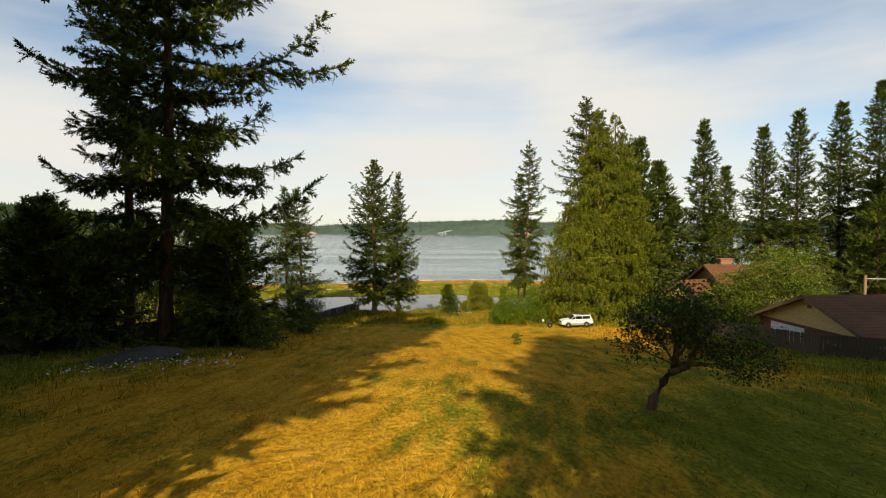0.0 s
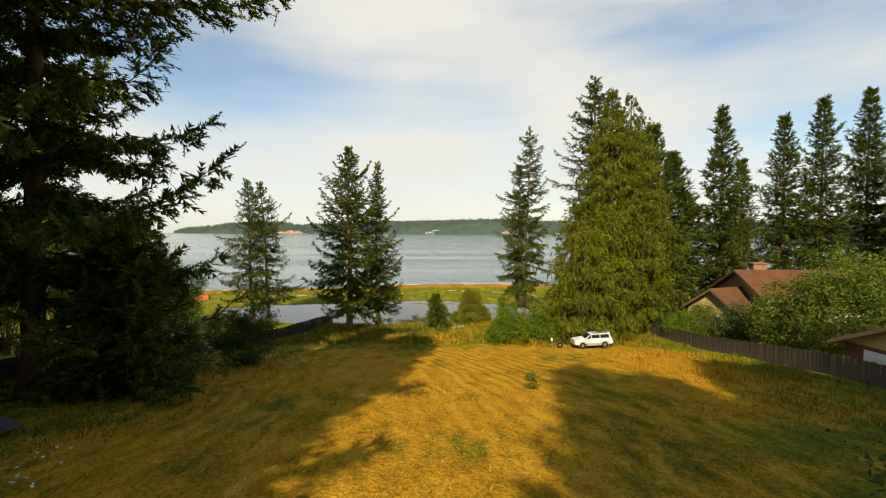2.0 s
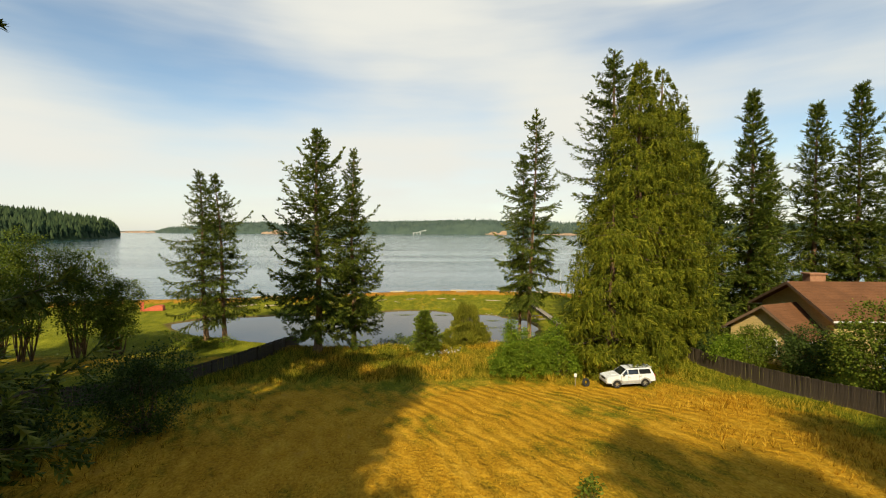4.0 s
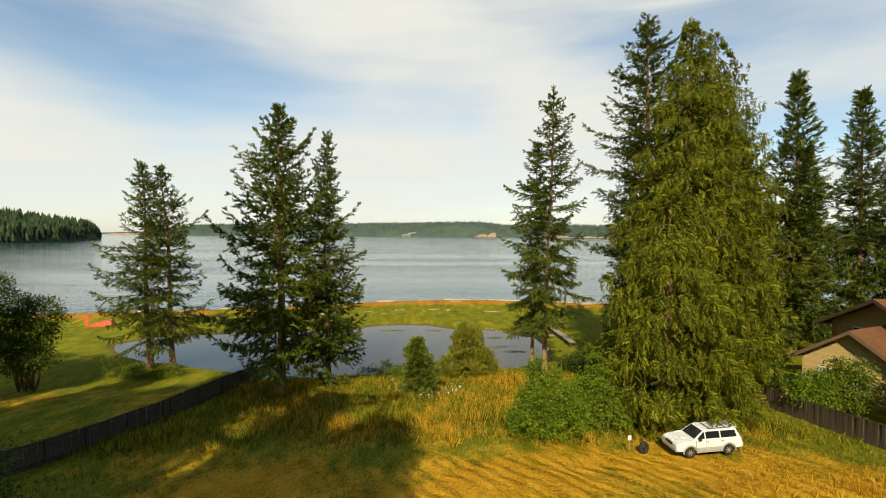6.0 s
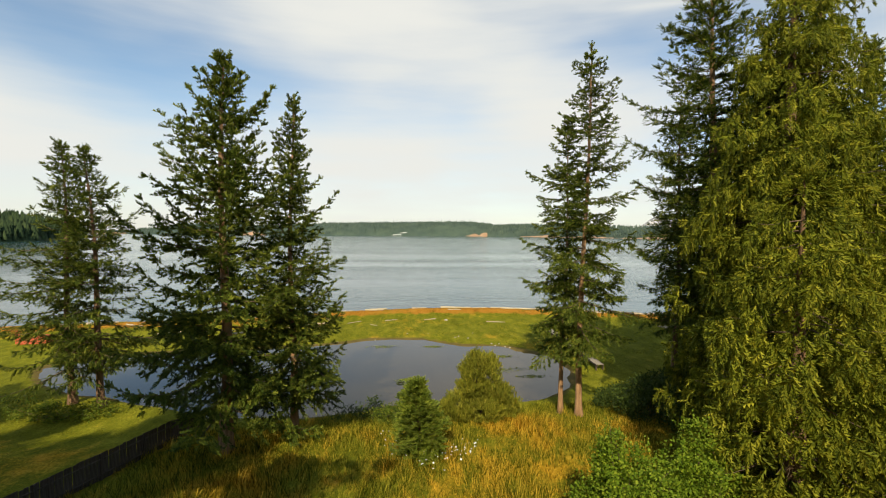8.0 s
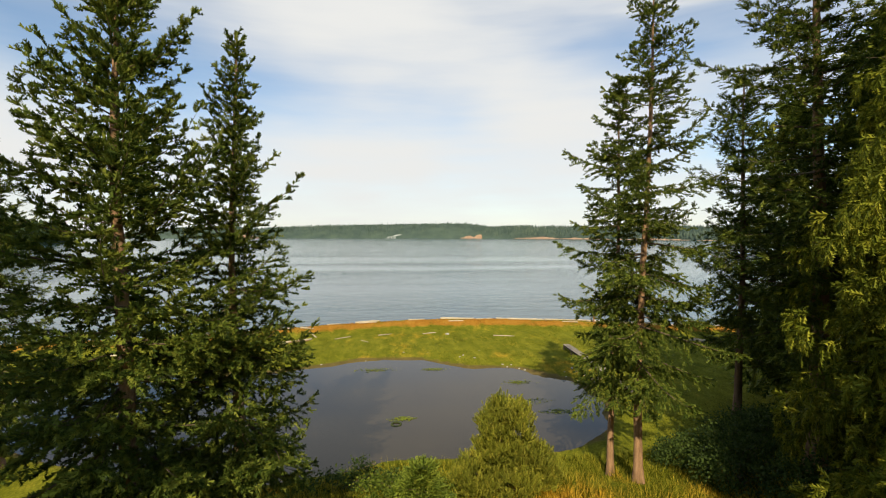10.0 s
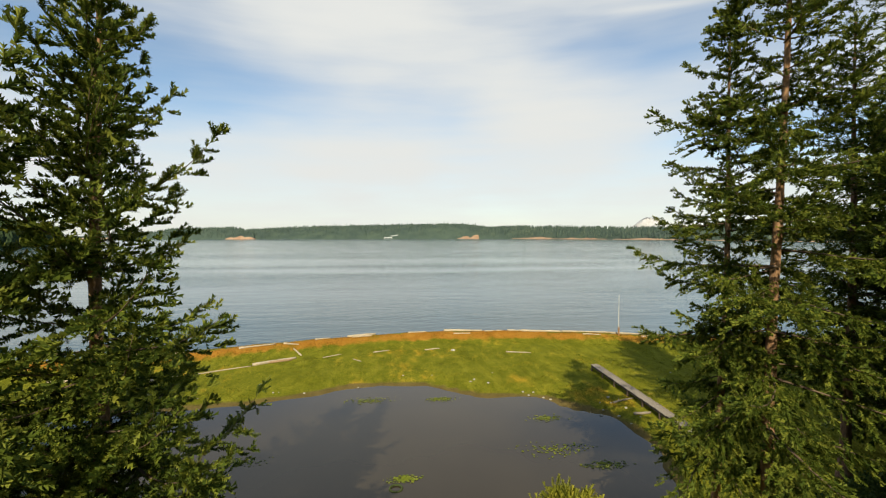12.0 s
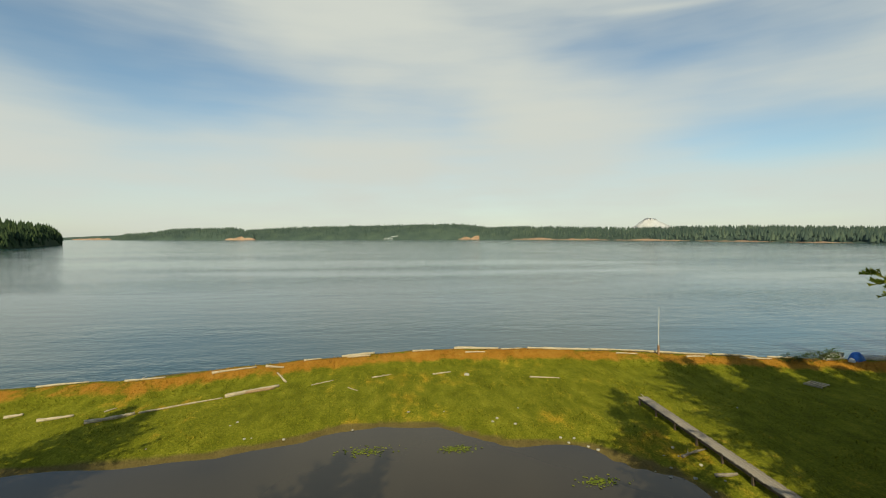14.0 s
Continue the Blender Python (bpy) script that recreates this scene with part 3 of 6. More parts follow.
def cedar(seed, H, base, R, power, trunk, size=1.0, fullness=1.0, lean=(0, 0), thin_top=0.0):
    """A red cedar: limbs that sweep down and out, each ending in a cluster of hanging fern-like fronds."""
    rng = np.random.default_rng(seed)
    zs = np.linspace(-0.4, H, 20)
    zp = np.maximum(zs, 0)
    ax = np.stack([lean[0] * (zp / H) ** 1.5, lean[1] * (zp / H) ** 1.5, zs], -1)
    tv, tf = tube(ax, trunk * (1 - zp / H) ** 0.85 * (1 + 0.8 * np.exp(-zp / 0.6)) + 0.015, 10)
    count = int(math.pi * R * (H - base) * 0.80)
    u = 1 - rng.random(count) ** 0.62
    u[:14] = np.linspace(0.9, 0.995, 14)
    zc = base + u * (H - base)
    a = rng.uniform(0, 2 * np.pi, count)
    prof = (1 - u ** power) * np.minimum(1.0, 0.86 + 1.2 * u)
    lobe = 0.55 * wave(a, zc, R * 0.9, 0.55, seed) + 0.45 * wave(a, zc, R * 2.2, 1.3, seed + 1)
    r = R * prof * (0.84 + 0.26 * lobe) * (1 - 0.42 * rng.random(count) ** 2.6) + 0.15
    r = np.where(rng.random(count) < 0.10, r * 1.10 + 0.25, r)
    limbs = []
    per = max(4, int(13 * fullness))
    sprays = 7
    n = count * per
    U_, Z_, A_, R_ = (np.repeat(v, per) for v in (u, zc, a, r))
    keep = rng.random(n) > thin_top * np.clip((U_ - 0.6) / 0.4, 0, 1)
    # each cluster is an arched bough: fronds along its end, on both sides
    spread = rng.uniform(-1, 1, n)
    back = rng.random(n) ** 1.3
    wide = (0.25 + 0.42 * np.minimum(R_, 4.0) * 0.55) * (0.5 + 0.5 * back) * size
    rr = R_ - back * np.minimum(R_ * 0.45, 1.3 * size)
    out = np.stack([np.cos(A_), np.sin(A_), np.zeros(n)], -1)
    side = np.stack([-np.sin(A_), np.cos(A_), np.zeros(n)], -1)
    P0 = out * np.maximum(rr, 0.04)[:, None] + side * (spread * wide)[:, None]
    P0[:, 0] += lean[0] * np.clip(Z_ / H, 0, 1) ** 1.5
    P0[:, 1] += lean[1] * np.clip(Z_ / H, 0, 1) ** 1.5
    P0[:, 2] = Z_ + 0.42 * size * back - 0.30 * size * np.abs(spread) + 0.14 * rng.standard_normal(n)
    fl = size * rng.uniform(0.46, 0.88, n) * (1 - 0.30 * U_)
    tip_up = np.clip((U_ - 0.82) / 0.18, 0, 1)
    dirx = out * (0.38 + 0.3 * rng.random(n))[:, None] + side * (0.42 * spread + 0.22 * rng.standard_normal(n))[:, None]
    fall = rng.uniform(0.85, 1.45, n) * (1 - 1.5 * tip_up)
    P0, fl, dirx, fall, out, tip_up = (v[keep] for v in (P0, fl, dirx, fall, out, tip_up))
    n = len(P0)
    S = np.tile(np.linspace(0.0, 0.9, sprays), n)
    alt = np.tile(np.array([0, 1, -1, 1, -1, 0.6, -0.6])[:sprays], n)
    P0, fl, dirx, fall, out, tip_up = (np.repeat(v, sprays, 0) for v in (P0, fl, dirx, fall, out, tip_up))
    P = P0 + dirx * (fl * (S - 0.35 * S * S))[:, None]
    P[:, 2] -= fl * fall * S ** 1.6
    T = dirx * (1 - 0.7 * S)[:, None]
    T[:, 2] -= fall * 1.6 * S ** 0.6
    T = unit(T)
    B = unit(np.cross(T, out + 1e-3))
    D = T + B * (0.52 * alt)[:, None] + 0.16 * rng.standard_normal((len(P), 3))
    N = out + 0.5 * rng.standard_normal((len(P), 3)) + np.array([0, 0, 0.35])
    L = fl * rng.uniform(0.46, 0.70, len(P)) * (1.15 - 0.45 * S)
    gv, gf = scatter(P, D, N, L, L * rng.uniform(0.62, 0.86, len(L)), SPRAY_V, SPRAY_F)
    # the shaded sprays inside
    m = int(count * 11)
    w = 1 - rng.random(m) ** 0.62
    wa, wz = rng.uniform(0, 2 * np.pi, m), base + w * (H - base) * 0.97
    wr = R * (1 - w ** power) * np.minimum(1.0, 0.86 + 1.2 * w) * rng.uniform(0.42, 0.74, m)
    wo = np.stack([np.cos(wa), np.sin(wa), 0 * wa], -1)
    Q = wo * wr[:, None]
    Q[:, 0] += lean[0] * (wz / H) ** 1.5
    Q[:, 1] += lean[1] * (wz / H) ** 1.5
    Q[:, 2] = wz
    E = 0.4 * wo + 0.5 * rng.standard_normal((m, 3))
    E[:, 2] -= 0.8
    iv, jf = scatter(Q, E, wo + 0.4 * rng.standard_normal((m, 3)), rng.uniform(0.4, 0.75, m), rng.uniform(0.25, 0.45, m), SPRAY_V, SPRAY_F)
    for k in range(0, count, 3):
        s = np.linspace(0, 1, 6)[:, None]
        o = np.array([math.cos(a[k]), math.sin(a[k]), 0])
        z0 = min(zc[k] + 0.25 * r[k], H - 0.1)
        pts = np.array([lean[0] * (z0 / H) ** 1.5, lean[1] * (z0 / H) ** 1.5, z0]) + o * (r[k] * 0.92 * s)
        pts[:, 2] += (-0.75 * s[:, 0] ** 1.5 + 0.5 * s[:, 0] ** 4) * 0.3 * r[k]
        limbs.append(tube(pts, np.linspace(0.02 + 0.010 * r[k], 0.006, 6), 3))
    return (tv, tf), join_tubes(limbs), (np.concatenate([gv, iv]), np.concatenate([gf, jf + len(gv)]))


def plant_conifer(name, label, category, place, spec, needles, bark=BARK, group="", turn=0.0, kind=conifer):
    wood, limbs, green = kind(**spec)
    t = thing(name, label, category, pose(*place, 0, 0, turn), group)
    part("trunk", mesh_data("trunk", wood[0], [wood[1]], bark, True), bark, t)
    tagged(part("branchwork", mesh_data("branchwork", limbs[0], [limbs[1]], TWIG, True), TWIG, t), kind="stuff")
    part("crown", mesh_data("crown", green[0], [green[1]], needles), needles, t)
    return t


def leafy(seed, blobs, clumps, leaves, size, spread=0.3, upright=0.3, lift=0.0):
    """Leaves in clumps on and inside ovals (x, y, z, rx, ry, rz); also gives the clumps' centres."""
    rng = np.random.default_rng(seed)
    weight = np.array([b[3] * b[4] + b[4] * b[5] for b in blobs])
    which = rng.choice(len(blobs), clumps, p=weight / weight.sum())
    b = np.array(blobs)[which]
    v = unit(rng.standard_normal((clumps, 3)))
    r = rng.uniform(0.35, 1.08, clumps) ** 0.5
    c = b[:, :3] + v * b[:, 3:] * r[:, None]
    sp = spread * rng.uniform(0.6, 1.4, clumps)
    P = c[:, None] + rng.standard_normal((clumps, leaves, 3)) * (sp[:, None] * np.array([1, 1, 0.65]))[:, None]
    out = v[:, None] * 0.7 + rng.standard_normal((clumps, leaves, 3)) * 0.7
    out[..., 2] += lift
    N = np.array([0, 0, upright * 3]) + v[:, None] * 0.6 + 0.6 * rng.standard_normal((clumps, leaves, 3))
    L = size * rng.uniform(0.6, 1.3, (clumps, leaves))
    return c, P.reshape(-1, 3), out.reshape(-1, 3), N.reshape(-1, 3), L.ravel()


def branches_to(seed, roots, centres, count, r0, sag=0.15):
    """Stems that climb from the roots to some of the clumps."""
    rng = np.random.default_rng(seed)
    tubes = []
    for c in centres[rng.choice(len(centres), min(count, len(centres)), replace=False)]:
        a = np.array(roots[rng.integers(len(roots))], float)
        s = np.linspace(0, 1, 7)[:, None]
        mid = a + (c - a) * np.array([0.35, 0.35, 0.65]) + rng.standard_normal(3) * 0.12 * np.linalg.norm(c - a)
        pts = (1 - s) ** 2 * a + 2 * s * (1 - s) * mid + s ** 2 * c
        tubes.append(tube(pts, np.linspace(r0 * rng.uniform(0.6, 1.0), 0.006, 7), 5))
    return tubes


def plant_shrub(name, label, category, place, seed, blobs, clumps, leaves, size, material, stems=14, stem_r=0.05, spread=0.3,
                roots=((0, 0, -0.2),), trunk=None, group="", template="leaf", lift=0.0, bark=TWIG):
    blobs = [tuple(v * U for v in b) for b in blobs]
    roots = [tuple(v * U for v in r) for r in roots]
    c, P, D, N, L = leafy(seed, blobs, clumps, leaves, size, spread, lift=lift)
    tubes = branches_to(seed + 1, roots, c, stems, stem_r)
    if trunk:
        tubes += [tube(np.array(pts, float) * U, radii, 9) for pts, radii in trunk]
    v, f = join_tubes(tubes)
    t = thing(name, label, category, pose(*place), group)
    part("trunk", mesh_data("trunk", v, [f], bark, True), bark, t)
    if template == "leaf":
        gv, gf = scatter(P, D, N, L, L * 0.75, LEAF_V, LEAF_F)
    else:
        gv, gf = scatter(P, D, N, L, L * 0.5, NEEDLE_V, NEEDLE_F)
    part("crown", mesh_data("crown", gv, [gf], material), material, t)
    return t

# ---- the lie of the land ----
U = 1.2            # the plan below is drawn in units of 1.2 m
SEA_LEVEL, POND_LEVEL = -2.62, -2.52
SEA_Z, POND_Z = SEA_LEVEL * U, POND_LEVEL * U
SLOPE_Y = (-4000, -60, 0, 15, 21, 29, 44, 50, 58, 62, 66, 72, 4000)
SLOPE_Z = (12, 10, 5.2, 4.15, 3.25, 2.10, 0.10, -0.36, -0.9, -1.6, -2.15, -2.2, -2.2)
SHORE_X = (-4000, -90, -60, -30, -24.6, -21.4, -12.1, -5.4, 4.3, 15.4, 25.5, 34, 42.8, 60, 90, 4000)
SHORE_Y = (60, 86, 91, 96.2, 97.0, 98.0, 101.7, 103.6, 105.4, 104.3, 101.4, 99.0, 97.0, 94.0, 90, 70)
POND_EDGE = np.array([(-33, 77.5), (-30, 81.2), (-21.6, 83), (-18.5, 83.4), (-14.8, 83.4), (-10.9, 84.4), (-8.0, 85.4), (-5.2, 86.9), (-2.2, 87.5), (1, 87),
                      (3.4, 85.2), (5.2, 83.9), (7.5, 83.7), (9.9, 83.2), (11.6, 81.4), (13.2, 79.3), (13.9, 75.8), (13.2, 72), (11.4, 68.4), (8.3, 67.3),
                      (4, 66.7), (-1.2, 67.4), (-3.5, 66), (-6.9, 64.8), (-13.7, 65.6), (-18, 67.6), (-21.5, 69.3), (-25, 70.6), (-29.5, 73)], float)


def pond_distance(x, y):
    """Metres to the pond's edge: negative inside."""
    p = np.stack([x, y], -1)
    best = np.full(x.shape, 1e9)
    inside = np.zeros(x.shape, bool)
    for a, b in zip(POND_EDGE, np.roll(POND_EDGE, -1, 0)):
        d = b - a
        s = np.clip(((p - a) @ d) / (d @ d), 0, 1)
        best = np.minimum(best, np.linalg.norm(p - a - s[..., None] * d, axis=-1))
        cross = ((a[1] > y) != (b[1] > y)) & (x < (b[0] - a[0]) * (y - a[1]) / (b[1] - a[1] + 1e-12) + a[0])
        inside ^= cross
    return np.where(inside, -best, best)


def smooth(v, a, b):
    t = np.clip((v - a) / (b - a), 0, 1)
    return t * t * (3 - 2 * t)


def wavy(x, y, s, seed):
    """Cheap smooth noise in -1..1."""
    r = np.random.default_rng(seed)
    out = 0
    for k in range(5):
        a, ph, f = r.uniform(0, 6.28), r.uniform(0, 6.28), s * r.uniform(0.6, 1.6)
        out = out + np.sin((x * math.cos(a) + y * math.sin(a)) * f + ph)
    return out / 3.2


def land(x, y):
    x, y = np.asarray(x, float), np.asarray(y, float)
    z = np.interp(y, SLOPE_Y, SLOPE_Z)
    # the neighbours' lawns lie lower beyond both fences
    z = z - 0.75 * smooth(-x, 11, 18) * smooth(y, 38, 50) * (1 - smooth(y, 62, 70))
    z = z - 0.5 * smooth(x, 21, 26) * (1 - smooth(y, 40, 55))
    near = (np.abs(x) < 200) & (np.abs(y) < 200)
    z = z + np.where(near, 0.07 * wavy(x, y, 0.5, 3) + 0.03 * wavy(x, y, 1.7, 4), 0)
    sd = pond_distance(x + 0.5 * wavy(x, y, 1.1, 7), y + 0.4 * wavy(x, y, 1.3, 8))
    bank = POND_LEVEL - 0.02 + np.where(sd > 0, 0.11 * sd, 0.22 * sd)
    bank = np.maximum(bank, POND_LEVEL - 0.9)
    z = np.where(sd < 6, np.minimum(z, bank) * (1 - smooth(sd, 2.5, 6)) + z * smooth(sd, 2.5, 6), z)
    ys = np.interp(x, SHORE_X, SHORE_Y) + 0.4 * wavy(x, y * 0, 0.8, 11)
    d = ys - y
    berm = 0.62 * np.exp(-((d - 0.8) / 2.6) ** 2)
    z = np.where(d > 0, z + berm * smooth(x, -80, -45), z)
    fall = -2.2 + 0.58 * np.exp(-(d / 2.6) ** 2) + 0.34 * d
    z = np.where(d <= 0, np.maximum(np.minimum(z + 0.7, fall), -7), z)
    return z


def height(x, y):
    """The ground's height in metres at a place in metres."""
    return U * land(np.asarray(x, float) / U, np.asarray(y, float) / U)


def zone(x, y):
    """How dry, how weedy and how muddy the ground is."""
    ys = np.interp(x, SHORE_X, SHORE_Y)
    d = ys - y
    sd = pond_distance(x, y)
    field = smooth(x, -19, -6) * (1 - smooth(x, 16, 21)) * (1 - 0.62 * smooth(y, 43, 47))
    dry = 0.12 + 0.62 * field
    dry = dry - 0.34 * smooth(x, 3, 9) * (1 - smooth(y, 20, 32)) - 0.32 * smooth(x, -3, 1) * (1 - smooth(y, 9, 19))
    dry = dry - 0.24 * smooth(y, 58, 66)
    dry = dry - 0.25 * smooth(y, 66, 72) + 0.26 * smooth(y, 68, 78)
    dry = dry + 0.2 * smooth(-x, 14, 19) * smooth(y, 46, 52) * (1 - smooth(y, 58, 66))
    weeds = 0.74 * smooth(d, 0.1, 0.6) * (1 - smooth(d, 2.2, 4.2)) * (0.86 + 0.14 * smooth(x, -14, -2))
    mud = 0.62 * (1 - smooth(sd, 0.2, 1.4)) * smooth(y, 66, 72) + (1 - smooth(d, -0.4, 0.5)) + 0.5 * (1 - smooth(sd, 0, 1.0))
    mud = mud + 0.20 * smooth(y, 70, 80)
    return np.clip(dry, 0, 1), np.clip(weeds, 0, 1), np.clip(mud, 0, 1)


def set_zone(me, x, y):
    dry, weeds, mud = zone(x / U, y / U)
    cut = smooth(x / U, -16, -10) * (1 - smooth(x / U, 15, 20)) * (1 - smooth(y / U, 44, 47))
    col = np.stack([dry, weeds, mud, cut], -1).astype(np.float32)
    at = me.color_attributes.new("zone", "FLOAT_COLOR", "POINT")
    at.data.foreach_set("color", col.ravel())


gx = np.concatenate([-np.geomspace(4500, 74, 26), np.arange(-72, 84, 1.0), np.geomspace(86, 4500, 26)])
gy = np.concatenate([-np.geomspace(4500, 26, 26), np.arange(-24, 134, 1.0), np.geomspace(136, 4500, 22)])
GX, GY = np.meshgrid(gx, gy)
GZ = height(GX, GY)
ri, ci = np.meshgrid(np.arange(len(gy) - 1), np.arange(len(gx) - 1), indexing="ij")
w = len(gx)
gf = np.stack([ri * w + ci, ri * w + ci + 1, (ri + 1) * w + ci + 1, (ri + 1) * w + ci], -1).reshape(-1, 4)
ground_me = mesh_data("ground", np.stack([GX, GY, GZ], -1).reshape(-1, 3), [gf], MEADOW, True)
set_zone(ground_me, GX.ravel(), GY.ravel())
tagged(new("ground", ground_me), "dry golden and green meadow sloping to a grassy spit", "ground", kind="structure")

sea_r = np.array([0, 20, 60, 150, 400, 1000, 2500, 4950.0])
sea_a = np.linspace(0, 2 * np.pi, 96, endpoint=False)
sv = np.array([(r * math.cos(a), 84 + r * math.sin(a), SEA_Z) for r in sea_r[1:] for a in sea_a] + [(0, 84, SEA_Z)])
sf = [(i * 96 + j, i * 96 + (j + 1) % 96, (i + 1) * 96 + (j + 1) % 96, (i + 1) * 96 + j) for i in range(len(sea_r) - 2) for j in range(96)]
st = [(len(sv) - 1, j, (j + 1) % 96) for j in range(96)]
tagged(new("water", mesh_data("water", sv, [np.array(sf), np.array(st)], SEA, True)), "calm blue-grey sea with faint ripples and slicks", "sea", kind="structure")
pv = np.concatenate([POND_EDGE + unit(POND_EDGE - POND_EDGE.mean(0)) * 2.0, [POND_EDGE.mean(0)]])
pv = np.concatenate([pv * U, np.full((len(pv), 1), POND_Z)], 1)
pn = len(POND_EDGE)
pf = np.array([(pn, (j + 1) % pn, j) for j in range(pn)])
tagged(new("water_pond", mesh_data("water_pond", pv, [pf], POND)), "still dark brown pond behind the spit", "pond", kind="structure")

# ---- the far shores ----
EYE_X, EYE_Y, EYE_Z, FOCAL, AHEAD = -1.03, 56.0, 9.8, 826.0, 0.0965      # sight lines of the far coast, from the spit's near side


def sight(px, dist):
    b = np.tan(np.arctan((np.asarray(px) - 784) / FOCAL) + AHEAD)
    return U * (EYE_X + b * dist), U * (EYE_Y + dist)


def coast(name, label, cols, depth, rough, step=6, seed=5, trees=0, tree_h=14, crown=WOODS_HAZY, cliff=()):
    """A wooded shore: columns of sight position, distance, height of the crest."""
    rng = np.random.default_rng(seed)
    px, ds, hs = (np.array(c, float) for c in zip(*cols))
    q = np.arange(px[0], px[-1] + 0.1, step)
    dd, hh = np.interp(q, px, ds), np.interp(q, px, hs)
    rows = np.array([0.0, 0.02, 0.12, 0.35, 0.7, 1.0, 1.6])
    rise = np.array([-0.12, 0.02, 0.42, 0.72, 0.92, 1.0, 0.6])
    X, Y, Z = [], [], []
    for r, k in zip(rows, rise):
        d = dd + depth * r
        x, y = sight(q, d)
        zz = SEA_Z + U * hh * k * (dd + depth * r) / dd + rough * rng.standard_normal(len(q)) * (0 < k < 1.01) * hh * 0.05
        X.append(x)
        Y.append(y)
        Z.append(zz)
    V = np.stack([np.stack(X), np.stack(Y), np.stack(Z)], -1)
    n, m = V.shape[:2]
    i, j = np.meshgrid(np.arange(n - 1), np.arange(m - 1), indexing="ij")
    F = np.stack([i * m + j, i * m + j + 1, (i + 1) * m + j + 1, (i + 1) * m + j], -1).reshape(-1, 4)
    t = thing(name, label, "far shore", kind="structure")
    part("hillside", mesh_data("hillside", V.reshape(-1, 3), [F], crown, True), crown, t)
    if trees:
        r = rng.uniform(0.03, 1.05, trees)
        u = rng.uniform(0, m - 1.001, trees)
        k = u.astype(int)
        qq = q[k] + (u - k) * step
        d = np.interp(qq, px, ds) + depth * r
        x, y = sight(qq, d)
        z = SEA_Z + U * np.interp(qq, px, hs) * np.interp(r, rows, rise) * d / np.interp(qq, px, ds) - 1
        P = np.stack([x, y, z], -1)
        hgt = tree_h * rng.uniform(0.6, 1.4, trees)
        a = np.linspace(0, 2 * np.pi, 5, endpoint=False)
        tv = np.concatenate([np.stack([np.cos(a), np.sin(a), 0 * a + 0.1], -1), [[0, 0, 1.0]]])
        tf = np.array([(b, (b + 1) % 5, 5) for b in range(5)])
        VV = P[:, None] + tv[None] * np.stack([hgt * 0.24, hgt * 0.24, hgt], -1)[:, None]
        FF = (tf[None] + (np.arange(trees) * 6)[:, None, None]).reshape(-1, 3)
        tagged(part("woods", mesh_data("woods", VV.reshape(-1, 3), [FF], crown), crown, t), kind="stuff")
    for a, b, h in cliff:
        qs = np.linspace(a, b, 12)
        dq = np.interp(qs, px, ds) - 4
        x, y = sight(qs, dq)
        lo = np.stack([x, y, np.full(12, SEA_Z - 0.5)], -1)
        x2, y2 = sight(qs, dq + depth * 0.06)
        hi = np.stack([x2, y2, SEA_Z + h * (0.6 + 0.6 * rng.random(12)) * np.sin(np.linspace(0.3, 2.9, 12))], -1)
        f = np.array([(c, c + 1, 13 + c, 12 + c) for c in range(11)])
        part("sand_cliff", mesh_data("sand_cliff", np.concatenate([lo, hi]), [f], SAND, True), SAND, t)
    return t


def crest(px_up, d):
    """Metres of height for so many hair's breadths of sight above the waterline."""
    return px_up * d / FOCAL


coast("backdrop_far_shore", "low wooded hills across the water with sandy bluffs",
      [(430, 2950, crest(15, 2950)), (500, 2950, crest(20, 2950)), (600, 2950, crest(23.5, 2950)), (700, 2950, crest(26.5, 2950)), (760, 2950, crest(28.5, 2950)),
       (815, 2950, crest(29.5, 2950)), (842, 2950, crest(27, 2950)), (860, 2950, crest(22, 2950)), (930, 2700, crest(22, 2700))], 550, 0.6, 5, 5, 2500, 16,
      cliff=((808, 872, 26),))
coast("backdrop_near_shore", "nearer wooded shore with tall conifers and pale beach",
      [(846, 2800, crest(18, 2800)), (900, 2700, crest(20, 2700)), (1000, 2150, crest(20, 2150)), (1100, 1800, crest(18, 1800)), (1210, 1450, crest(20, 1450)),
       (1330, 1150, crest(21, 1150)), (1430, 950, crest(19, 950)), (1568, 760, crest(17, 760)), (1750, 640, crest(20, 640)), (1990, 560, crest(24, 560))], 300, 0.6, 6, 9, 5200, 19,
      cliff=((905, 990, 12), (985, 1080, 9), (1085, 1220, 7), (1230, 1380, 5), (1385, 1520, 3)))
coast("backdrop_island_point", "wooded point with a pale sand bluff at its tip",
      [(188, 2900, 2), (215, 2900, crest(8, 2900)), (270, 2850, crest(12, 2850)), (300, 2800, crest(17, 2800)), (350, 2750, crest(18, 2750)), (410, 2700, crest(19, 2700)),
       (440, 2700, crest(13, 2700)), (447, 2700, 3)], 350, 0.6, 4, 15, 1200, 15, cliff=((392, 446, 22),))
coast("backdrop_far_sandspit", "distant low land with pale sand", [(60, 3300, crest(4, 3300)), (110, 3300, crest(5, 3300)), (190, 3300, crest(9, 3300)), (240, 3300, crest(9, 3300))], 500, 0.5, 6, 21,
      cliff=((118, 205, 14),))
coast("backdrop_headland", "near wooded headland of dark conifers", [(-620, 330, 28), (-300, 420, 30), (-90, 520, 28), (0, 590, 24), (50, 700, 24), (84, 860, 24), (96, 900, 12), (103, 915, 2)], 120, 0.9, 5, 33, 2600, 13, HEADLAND)
